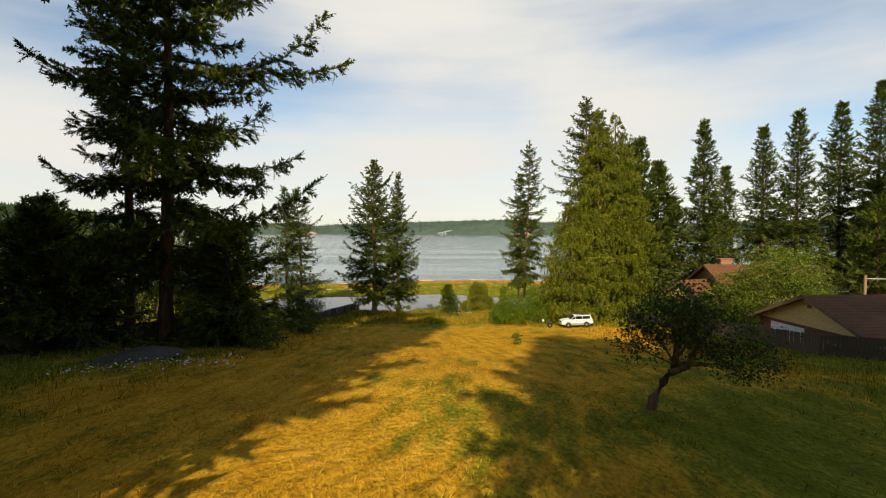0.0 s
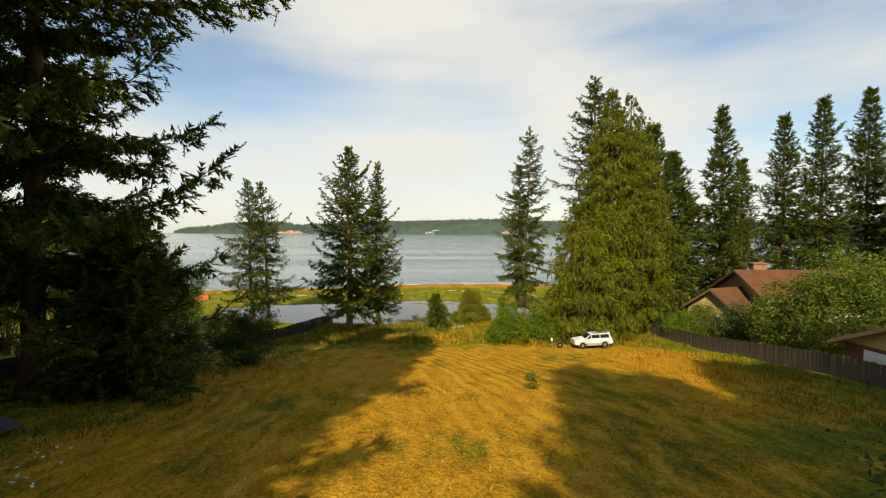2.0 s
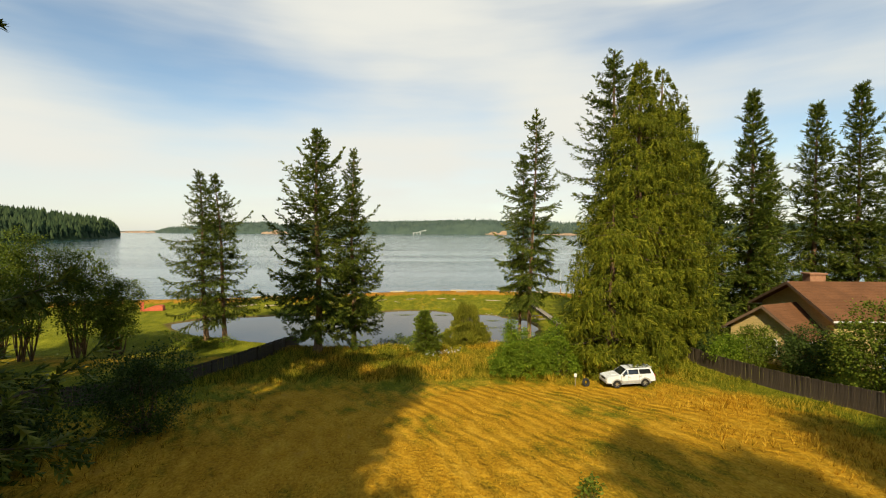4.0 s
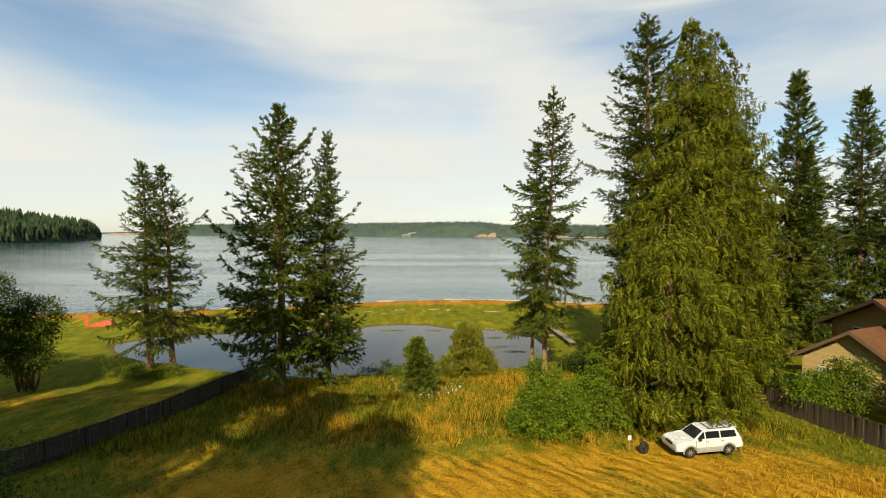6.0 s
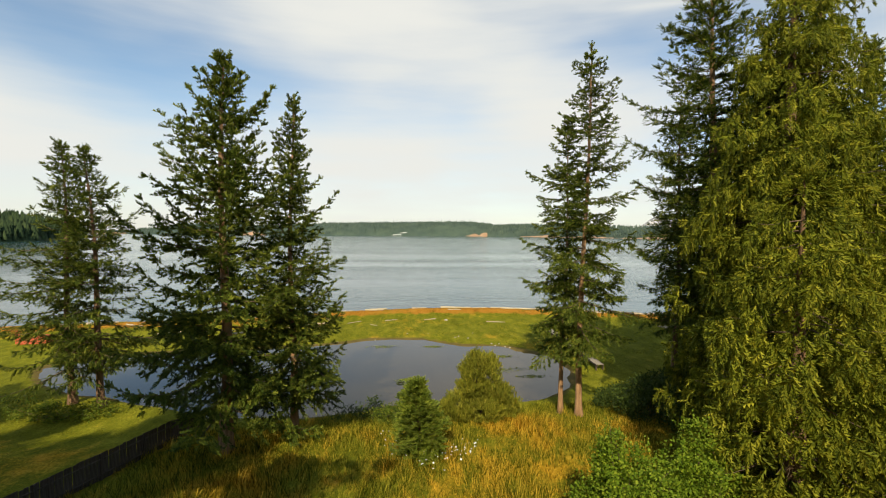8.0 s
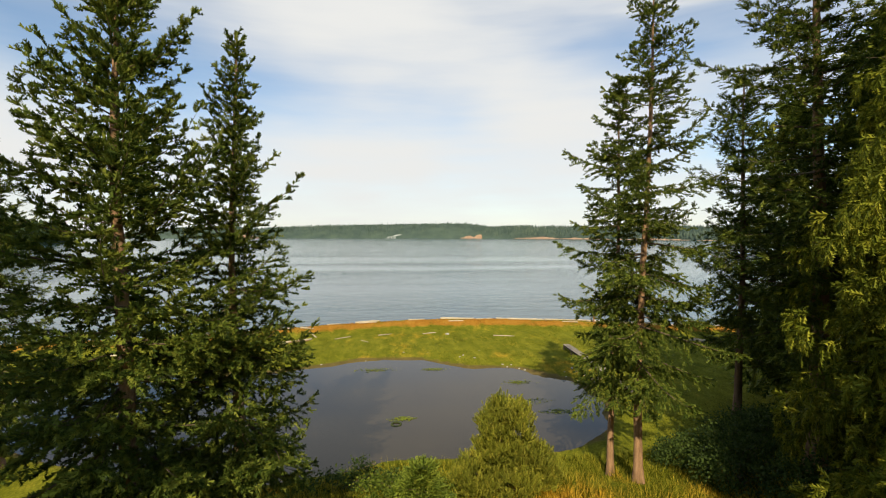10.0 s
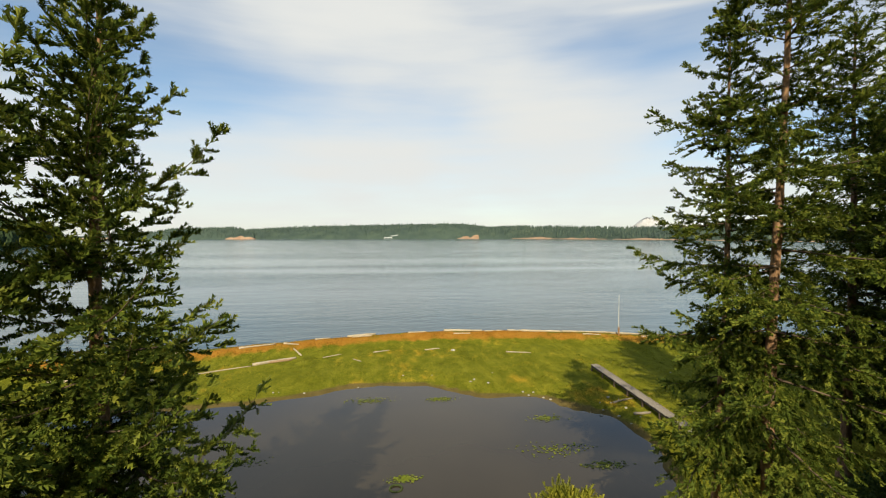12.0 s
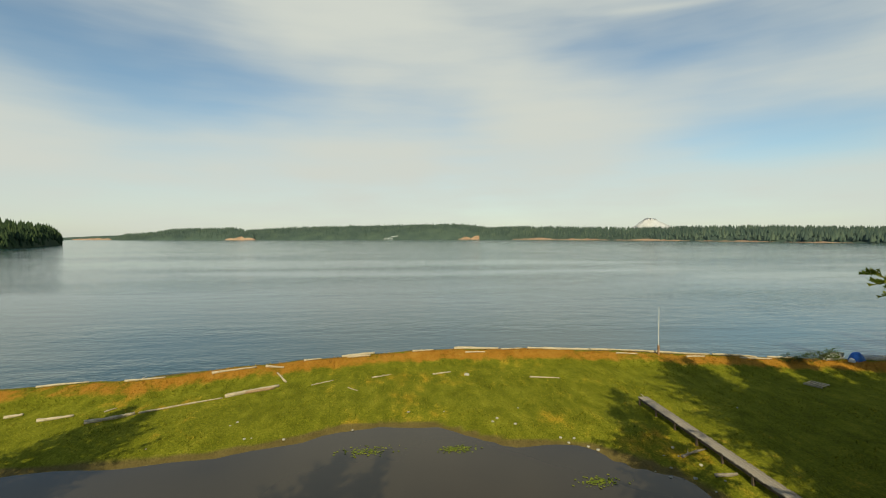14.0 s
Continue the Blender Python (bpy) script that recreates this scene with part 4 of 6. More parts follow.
# a snowy summit, far off
rng = np.random.default_rng(77)
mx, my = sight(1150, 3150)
mv, mf = [], []
for k, (rr, hh) in enumerate(((0.24, 0.96), (0.42, 0.74), (0.7, 0.36), (1.1, 0.0))):
    for j in range(24):
        a = 2 * math.pi * j / 24
        s = 1 + 0.18 * rng.standard_normal()
        mv.append((mx + 170 * rr * s * math.cos(a), my + 170 * rr * s * math.sin(a), 72 + 100 * hh * (1 + 0.05 * rng.standard_normal())))
for k in range(3):
    for j in range(24):
        mf.append((k * 24 + j, k * 24 + (j + 1) % 24, (k + 1) * 24 + (j + 1) % 24, (k + 1) * 24 + j))
mv.append((mx, my, 174))
cap = np.array([(96, j, (j + 1) % 24) for j in range(24)])
tagged(new("backdrop_mountain", mesh_data("backdrop_mountain", mv, [np.array(mf), cap], SNOW, True)), "faint snow-covered mountain on the horizon", "mountain", kind="structure")
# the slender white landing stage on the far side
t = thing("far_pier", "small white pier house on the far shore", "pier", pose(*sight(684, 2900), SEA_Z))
part("deck", boxed(-30, 30, -5, 5, 9, 12), WHITE_TRIM, t)
part("ramp", boxed(20, 75, -3, 3, 16, 19, turn=pose(0, 0, 0, 0, -8, 0)), WHITE_TRIM, t)
for px_ in (-26, 0, 26):
    part("pile", boxed(px_ - 2, px_ + 2, -4, 4, -6, 9), WHITE_TRIM, t)
# trees at the meadow's head and beside the houses, out of view, whose shade falls on the place: x, y, height
SHADE = [(-10.8, -2.4, 31.0), (-20.0, 8.5, 34.0), (-24.5, 12.0, 36.0), (-14.2, 4.6, 31.5), (-13.0, -8.5, 36.0), (-17.5, -9.0, 33.0), (-24.0, -6.0, 31.0), (-14.0, -21.0, 33.0), (-21.0, -20.0, 34.0), (-31.0, 2.0, 30.0),
         (0.2, -14.2, 31.5), (2.9, -16.0, 31.0), (7.0, -17.0, 31.0), (5.0, -23.5, 32.0), (10.4, -6.4, 28.0), (11.9, -14.0, 32.0), (17.0, -10.0, 31.5), (23.0, -8.0, 31.0),
         (20.0, -4.0, 26.0), (-26.5, 19.5, 26.0), (-30.5, 21.5, 28.0), (-36.0, 27.0, 28.0), (29.5, -4.0, 30.0), (36.5, 4.0, 26.0), (57.5, 46.5, 36.0), (66.5, 48.0, 38.0), (75.0, 50.0, 38.0)]
CAR = (14.00, 53.20, 16.65, 53.30)        # the near-side wheels, front and rear, in metres

# ---- trees and shrubs ----


def on(x, y, dz=0.0):
    """A place of the plan, on the ground, in metres."""
    return (x * U, y * U, float(height(x * U, y * U)) + dz)


def fir_at(x, y, top, label, spec, needles=FIR, bark=BARK, group="", name="fir_tree", turn=0.0, category="fir tree"):
    p = on(x, y)
    spec = dict(spec, H=top * U - p[2], base=spec["base"] * U, R=spec["R"] * U, trunk=spec["trunk"] * U)
    return plant_conifer(name, label, category, p, spec, needles, bark, group, turn)


# the pair of great firs beside the meadow
fir_at(-17.7, 28.4, 33.5, "towering dark fir with long ragged branches over the meadow",
       dict(seed=11, base=5.0, R=5.0, step=1.6, per=5, power=5.0, low=0.9, sag=0.22, lean=(0.9, 0), trunk=0.46, ragged=0.5, thin=0.1, reach=(0.74, -25), size=1.32, tips=0.30, rise=0.45, drip=0.75, fullness=2.1, skirt=0))
fir_at(-21.0, 29.6, 30.5, "tall dark fir close behind its larger neighbour",
       dict(seed=12, base=6.5, R=2.8, step=1.6, per=5, power=4.0, low=0.8, sag=0.24, lean=(0.3, 0), trunk=0.34, ragged=0.42, thin=0.1, size=1.15, rise=0.45, drip=0.7, fullness=2.0, reach=(0.2, 160)))
# smaller dark conifers crowding their feet
for x, y, top, s, r in ((-13.6, 28.6, 9.8, 13, 3.9), (-24.6, 26.6, 10.6, 14, 4.4), (-21.0, 25.2, 8.2, 15, 3.6), (-27.5, 30.6, 11.6, 16, 4.6), (-16.2, 31.4, 9.0, 17, 3.6)):
    fir_at(x, y, top, "dense dark young fir at the foot of the great firs",
           dict(seed=s, base=0.4, R=r, step=0.75, per=6, power=1.5, sag=0.3, trunk=0.16, ragged=0.38, low=0.9, size=1.6, rise=0.7, drip=0.5), group="young firs in the shade")
# two close together by the pond's end
fir_at(-24.2, 68.2, 16.0, "slim fir with open drooping branches beside the pond",
       dict(seed=21, base=2.6, R=3.9, step=0.85, per=4, power=1.9, sag=0.34, trunk=0.24, ragged=0.48, thin=0.2, lean=(-0.7, 0.2), size=0.75, rise=0.7, drip=0.55, fullness=1.2, bare=0.08), group="firs by the pond")
fir_at(-21.8, 67.6, 15.7, "slim leaning fir with open branches beside the pond",
       dict(seed=22, base=3.0, R=3.7, step=0.85, per=4, power=1.9, sag=0.32, trunk=0.24, ragged=0.48, thin=0.2, lean=(-1.3, 0.4), size=0.75, rise=0.7, drip=0.55, fullness=1.2, bare=0.08), group="firs by the pond")
# the full one and its slender neighbour
fir_at(-9.2, 56.6, 18.1, "full dark-green fir with a broad skirt at the meadow's foot",
       dict(seed=31, base=2.3, R=4.3, step=0.95, per=4, power=1.75, low=0.95, sag=0.16, trunk=0.30, ragged=0.34, thin=0.05, size=0.72, tips=0.36, rise=0.95, drip=0.5, fullness=1.3, fine=True, skirt=1.0), bark=BARK_SUNLIT, group="firs by the pond")
fir_at(-6.5, 58.6, 16.9, "slender fir with upturned branch tips at the pond's edge",
       dict(seed=32, base=2.4, R=3.2, step=0.9, per=4, power=1.2, low=0.9, sag=0.20, trunk=0.21, ragged=0.28, thin=0.03, size=0.52, tips=0.42, reach=(0.42, -65), rise=1.0, drip=0.42, fullness=1.5, fine=True, skirt=2.6), bark=BARK_SUNLIT, group="firs by the pond")
# across the gap
fir_at(10.35, 62.0, 21.5, "tall narrow fir with a bare sunlit trunk by the pond",
       dict(seed=41, base=4.6, R=2.9, step=1.05, per=4, power=2.6, low=0.7, sag=0.34, trunk=0.2, ragged=0.4, thin=0.2, lean=(0.6, 0.0), reach=(0.32, -95), tips=0.30, size=0.5, rise=0.7, drip=0.65, fullness=1.35, fine=True, skirt=0.5), bark=BARK_SUNLIT, group="firs by the pond")
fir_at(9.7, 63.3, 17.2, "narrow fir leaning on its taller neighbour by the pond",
       dict(seed=42, base=4.4, R=2.4, step=1.05, per=4, power=2.4, low=0.9, sag=0.40, trunk=0.15, ragged=0.4, thin=0.12, lean=(0.3, 0.0), reach=(0.3, -120), tips=0.3, size=0.5, rise=0.7, drip=0.65, fullness=1.45, fine=True), bark=BARK_SUNLIT, group="firs by the pond")
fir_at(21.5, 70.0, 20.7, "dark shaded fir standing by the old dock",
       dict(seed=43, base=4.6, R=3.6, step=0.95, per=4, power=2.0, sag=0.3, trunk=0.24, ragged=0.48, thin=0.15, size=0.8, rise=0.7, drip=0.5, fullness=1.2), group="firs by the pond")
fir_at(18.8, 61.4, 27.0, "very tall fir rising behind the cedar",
       dict(seed=44, base=6.0, R=4.4, step=1.1, per=5, power=2.8, sag=0.28, trunk=0.40, ragged=0.42, thin=0.15, lean=(-0.9, 0), size=0.9, rise=0.7, drip=0.55, fullness=1.15), bark=BARK_SUNLIT)


# the cedar group over the car
def cedar_at(x, y, top, label, spec):
    p = on(x, y)
    spec = dict(spec, H=top * U - p[2], base=spec["base"] * U, R=spec["R"] * U, trunk=spec["trunk"] * U)
    return plant_conifer("cedar_tree", label, "cedar tree", p, spec, CEDAR, BARK, "cedars over the car", kind=cedar)


cedar_at(17.4, 54.4, 23.5, "huge yellow-green cedar with drooping sprays to the ground",
         dict(seed=51, base=0.5, R=5.1, power=2.7, trunk=0.55, lean=(0.5, 0.6), thin_top=0.2))
cedar_at(20.3, 56.2, 23.3, "tall olive-green cedar crowded against its neighbour",
         dict(seed=52, base=0.8, R=5.2, power=3.3, trunk=0.45, fullness=0.65, lean=(-0.3, -0.4), thin_top=0.25))
cedar_at(13.3, 49.0, 12.0, "lower cedar sweeping its branches over a parked car",
         dict(seed=53, base=0.5, R=4.2, power=2.6, trunk=0.35, fullness=0.9))
# mostly hidden firs, added so that the right of the spit lies in shade
for x, y, top, sd in ((26.5, 65.0, 22.0, 56), (23.6, 62.6, 21.0, 57), (26.6, 71.8, 19.0, 58), (31.0, 69.0, 19.5, 59)):
    fir_at(x, y, top, "dark fir added behind the cedars to shade the spit",
           dict(seed=sd, base=2.4, R=4.0, step=1.0, per=5, power=1.8, sag=0.3, trunk=0.26, ragged=0.4, size=2.1, drip=0.5), group="firs behind the cedars")
# a row beyond the houses
for x, y, top, s, r in ((38.4, 70.4, 25.9, 61, 4.7), (35.0, 73.0, 15.2, 67, 3.4), (50.6, 75.6, 26.3, 62, 4.8), (55.1, 74.2, 28.4, 63, 5.2), (61.5, 74.0, 29.6, 64, 5.2), (67.5, 74.0, 33.0, 65, 6.0),
                        (46.0, 78.0, 20.0, 66, 3.6), (60, 66, 16.5, 68, 5.0), (71, 66, 24, 69, 6.0)):
    fir_at(x, y, top, "dark-green fir in the row beyond the neighbouring house",
           dict(seed=s, base=2.2, R=r, step=1.05, per=5, power=1.3, sag=0.28, trunk=0.34, ragged=0.42, thin=0.08, size=1.7, rise=0.75, drip=0.5), group="firs beyond the house")

fir_at(39.6, 42.6, 12.5, "bright-green fir behind the brown house",
       dict(seed=70, base=0.6, R=4.0, step=0.9, per=5, power=1.5, sag=0.25, trunk=0.22, ragged=0.35, size=1.4))
# unseen firs, placed only for the shade they cast
shade_spec = dict(seed=71, base=5.0, R=4.2, step=1.3, per=3, power=2.2, sag=0.25, size=4.4, trunk=0.5, ragged=0.45, thin=0.28, H=39.6, fullness=0.7)
first = plant_conifer("fir_tree", "tall unseen fir placed for the shade it casts", "fir tree", on(*SHADE[0][:2]), shade_spec, FIR, BARK, "firs at the head of the meadow")
for i, (x, y, h) in enumerate(SHADE[1:]):
    copy_thing(first, pose(*on(x, y), 0, 0, 67 * i) @ Matrix.Scale(h / 33.0, 4))

# young conifers and shrubs at the meadow's foot
fir_at(0.05, 55.2, 2.95, "young bright-green conifer in the long grass",
       dict(seed=81, base=0.1, R=1.25, step=0.22, per=6, power=1.9, sag=0.05, trunk=0.07, ragged=0.2, low=0.85, size=0.62, drip=0.05, tips=0.2, rise=0.9, fullness=1.3, crown_tip=0.5), FIR_YOUNG, name="young_conifer", category="young conifer")
plant_shrub("pine_bush", "rounded yellow-green pine bush near the pond", "bush", on(3.95, 61.6), 82,
            [(0, 0, 2.75, 1.15, 1.15, 1.2), (0.15, 0, 3.5, 0.8, 0.8, 0.75), (-0.5, -0.3, 2.2, 0.9, 0.9, 0.7), (-1.2, -0.3, 0.95, 1.15, 1.1, 0.75), (1.25, -0.2, 1.05, 1.2, 1.1, 0.8), (0.2, -0.9, 0.9, 1.2, 0.9, 0.7), (0.9, -0.4, 1.75, 0.9, 0.9, 0.6), (0.1, 0.8, 1.0, 1.3, 1.0, 0.8)],
            820, 15, 0.32, PINE, 30, 0.06, 0.15, template="spray", lift=2.0)


def shoots(seed, wide, deep, high, n):
    """Ovals for a shrub of upright leafy shoots: a low body, and spires of uneven height over it."""
    r = random.Random(seed)
    out = [(r.uniform(-0.5, 0.5) * wide, r.uniform(-0.5, 0.5) * deep, high * 0.22, wide * 0.42, deep * 0.42, high * 0.22) for _ in range(5)]
    for _ in range(n):
        a, q = r.uniform(0, 6.28), math.sqrt(r.random())
        h = high * (1.02 - 0.55 * q * q) * r.uniform(0.62, 1.0)
        t = r.uniform(0.22, 0.42)
        out.append((0.92 * wide * q * math.cos(a), 0.92 * deep * q * math.sin(a), h * 0.62, t, t, h * 0.40))
    return out


plant_shrub("alder_shrub", "dense bright-green alder shrub beside the cedar", "shrub", on(6.4, 47.3), 83, shoots(83, 1.9, 1.4, 4.3, 32), 1500, 22, 0.115, ALDER, 60, 0.04, 0.16)
plant_shrub("alder_shrub", "spreading alder shrub at the cedar's foot", "shrub", on(9.2, 48.3), 84, shoots(84, 1.6, 1.3, 4.6, 24), 1000, 22, 0.115, ALDER, 40, 0.04, 0.16)
plant_shrub("wild_bush", "dark low bush on the pond's near bank", "bush", on(-3.9, 63.3), 85,
            [(0, 0, 0.5, 1.3, 0.6, 0.6), (1.3, 0.3, 0.7, 0.7, 0.5, 0.8), (2.5, 0.2, 0.4, 1.0, 0.6, 0.5)], 140, 18, 0.14, LEAF, 18, 0.02, 0.18)
plant_shrub("wild_bush", "light-green brambles along the pond bank", "bush", on(0.2, 61.4), 86,
            [(0, 0, 0.5, 1.6, 0.8, 0.6), (-1.8, 0.1, 0.4, 1.2, 0.7, 0.5)], 170, 18, 0.13, DECID, 16, 0.02, 0.18)
for x, y, h, r_, sd in ((14.2, 60.6, 2.2, 1.7, 131), (16.4, 62.8, 2.8, 2.0, 132), (13.6, 63.6, 1.5, 1.3, 133), (18.4, 65.6, 2.4, 2.0, 134), (15.4, 57.6, 2.6, 1.8, 135), (21.2, 66.8, 2.0, 2.2, 136)):
    plant_shrub("dark_shrub", "dark tangled undergrowth in the shade by the pond", "shrub", on(x, y), sd,
                [(0, 0, h * 0.4, r_, r_ * 0.8, h * 0.42), (r_ * 0.5, 0.2, h * 0.62, r_ * 0.6, r_ * 0.6, h * 0.36), (-r_ * 0.6, 0.1, h * 0.45, r_ * 0.6, r_ * 0.5, h * 0.4)], 260, 16, 0.16, LEAF, 22, 0.03, 0.24, group="undergrowth by the pond")
# the old apple tree
ap = on(6.38, 12.6)
plant_shrub("apple_tree", "old leaning apple tree with a forked dark trunk", "apple tree", ap, 87,
            [(0.5, -0.1, 2.6, 1.2, 0.9, 0.65), (-0.45, -0.1, 2.0, 0.75, 0.6, 0.5), (1.7, -0.1, 2.2, 1.1, 0.9, 0.8), (2.35, -0.3, 1.55, 0.85, 0.8, 0.6), (0.8, 0.1, 3.1, 1.0, 0.7, 0.5), (-0.05, 0.0, 2.7, 0.8, 0.65, 0.5)], 560, 14, 0.105, LEAF,
            44, 0.05, 0.24, roots=((0.55, 0, 1.3), (1.2, 0.05, 1.9), (0.7, 0.1, 2.0)),
            trunk=[([(-0.15, 0, -0.3), (0.0, 0, 0.3), (0.3, 0.03, 0.8), (0.6, 0, 1.3), (0.7, 0.1, 2.0), (0.8, 0.15, 2.9)], [0.2, 0.17, 0.15, 0.13, 0.08, 0.03]),
                   ([(0.45, 0, 1.05), (0.95, 0, 1.25), (1.2, 0.05, 1.7), (1.7, 0.1, 2.4)], [0.14, 0.12, 0.10, 0.04])], bark=BARK)
plant_shrub("wild_bush", "small leafy weed clump alone in the mown grass", "weed clump", on(4.7, 29.0), 88, [(0, 0, 0.35, 0.25, 0.25, 0.4)], 30, 14, 0.12, DECID, 6, 0.01, 0.12)
# shrubs under and below the great firs
plant_shrub("dark_shrub", "dark leafy shrub in the shade of the great firs", "shrub", on(-11.6, 36.3), 89,
            [(0, 0, 1.5, 1.6, 1.6, 1.5), (0.6, 0.4, 2.6, 1.2, 1.2, 1.0), (-1.2, 0.2, 2.0, 1.3, 1.3, 1.3)], 560, 22, 0.12, LEAF, 26, 0.05, 0.24)
plant_shrub("dark_shrub", "tangled low shrub beneath the firs", "shrub", on(-15.6, 33.5), 90,
            [(0, 0, 1.3, 2.2, 1.8, 1.4), (-2.3, 0.6, 1.6, 1.9, 1.7, 1.6), (1.8, 0.5, 1.0, 1.3, 1.2, 1.0)], 420, 20, 0.16, LEAF, 26, 0.05, 0.3)
for i, (x, y, h, s) in enumerate(((-30.8, 58.5, 9.8, 92), (-33.8, 56.5, 11.2, 93), (-37.5, 58.0, 10.6, 94), (-29.6, 61.5, 7.4, 95), (-34.5, 50.5, 10.5, 96), (-40.5, 47, 12.5, 97), (-33.0, 43.5, 10.0, 98))):
    plant_shrub("broadleaf_tree", "small broadleaf tree with several thin stems", "tree", on(x, y), s,
                [(0, 0, h * 0.55, 2.0, 2.0, h * 0.24), (0.8, 0.3, h * 0.76, 1.6, 1.6, h * 0.2), (-1.0, 0.4, h * 0.62, 1.7, 1.6, h * 0.2), (0.9, -0.8, h * 0.36, 1.5, 1.4, h * 0.16), (-0.4, 0, h * 0.88, 1.0, 1.0, h * 0.12)],
                760, 20, 0.19, LEAF_TREE, 22, 0.09, 0.34, roots=((0, 0, -0.2), (0.5, 0.2, -0.2), (-0.5, 0.1, -0.2)), group="broadleaf trees by the lawn", bark=BARK)
# shrubs of the neighbouring garden
for x, y, h, s, mat, lab in ((24.5, 50.2, 3.4, 101, DECID, "round garden shrub beside the fence"), (26.2, 47.2, 3.9, 102, LEAF, "large leafy garden shrub behind the fence"), (28.9, 49.0, 2.4, 103, YELLOW_LEAF, "golden-leaved bush in the neighbouring garden"),
                             (30.3, 49.2, 2.8, 104, DECID, "bright-green garden bush near the patio"), (22.6, 54.2, 3.0, 105, LEAF, "dark garden shrub by the garage"), (22.4, 50.0, 2.6, 106, ALDER, "bushy young alder on the fence line"),
                             (27.6, 38.6, 8.4, 107, DECID, "bright-green broadleaf tree behind the fence"), (26.4, 42.0, 6.4, 108, DECID, "leafy maple shrub behind the fence"), (30.2, 40.4, 7.8, 109, DECID, "sunlit young maple behind the fence")):
    plant_shrub("garden_shrub", lab, "shrub", on(x, y), s,
                [(0, 0, h * 0.42, h * 0.42, h * 0.42, h * 0.38), (0.3, 0.2, h * 0.7, h * 0.32, h * 0.32, h * 0.26), (-0.4, -0.2, h * 0.45, h * 0.36, h * 0.34, h * 0.3)], int(200 + 75 * h), 18, 0.12 + 0.008 * h, mat, 16, 0.05, 0.20 + 0.015 * h, group="garden shrubs")

# ---- fences ----


def board_mesh(name, wide, high, thick, material, seed):
    r = random.Random(seed)
    bm = box(bmesh.new(), 0, wide, -thick / 2, thick / 2, 0, high, 0.004)
    for v in bm.verts:
        if v.co.z > high * 0.8:
            v.co.z += r.uniform(-0.012, 0.012)
    me = bpy.data.meshes.new(name)
    bm.to_mesh(me)
    bm.free()
    me.materials.append(material)
    return me


def fence(label, line, high, seed, limit=290):
    r = random.Random(seed)
    t = thing("fence", label, "fence")
    boards = [board_mesh("board", 0.19, high, 0.022, BOARD, seed + k) for k in range(4)]
    post_me = board_mesh("post", 0.1, high + 0.02, 0.1, BOARD, seed + 9)
    pts = [Vector((x * U, y * U, 0)) for x, y in line]
    count = 0
    for a, b in zip(pts, pts[1:]):
        d = (b - a)
        n = max(1, int(d.length / 0.2))
        yaw = math.degrees(math.atan2(d.y, d.x))
        for i in range(n):
            p = a + d * (i / n)
            z = float(height(p.x, p.y)) - 0.06
            ob = new("board", boards[r.randrange(4)])
            ob.matrix_world = pose(p.x, p.y, z + r.uniform(-0.02, 0.02), r.uniform(-1.2, 1.2), r.uniform(-0.6, 0.6), yaw)
            ob.parent = t
            count += 1
            if i % 12 == 0:
                ob = new("post", post_me)
                ob.matrix_world = pose(p.x, p.y, z, 0, 0, yaw) @ Matrix.Translation((0, 0.07, 0))
                ob.parent = t
        for f in (0.25, 0.8):
            s = np.linspace(0, 1, max(2, int(d.length / 1.5)))
            q = np.stack([a.x + d.x * s, a.y + d.y * s], -1)
            off = np.array([-d.y, d.x]) / d.length * 0.05
            v, fc = tube(np.concatenate([q + off, (height(q[:, 0], q[:, 1]) - 0.06 + high * f)[:, None]], 1), np.full(len(s), 0.045), 4)
            part("rail", mesh_data("rail", v, [fc], BOARD), BOARD, t)
    return t


fence("weathered brown board fence following the meadow's edge down the slope", [(20.9, 53.4), (21.4, 46.0), (21.8, 40.0), (22.0, 34.0), (21.3, 28.5), (20.4, 24.6), (22.6, 22.7), (27.0, 21.6), (33.0, 21.0)], 1.45, 301)
fence("dark weathered board fence ending at the pond", [(-11.9, 60.2), (-12.9, 56.4), (-14.4, 52.0), (-16.6, 46.6), (-19.3, 40.6), (-21.6, 32.0), (-22.4, 22.0), (-23.5, 12.0)], 1.45, 302)

# ---- houses ----


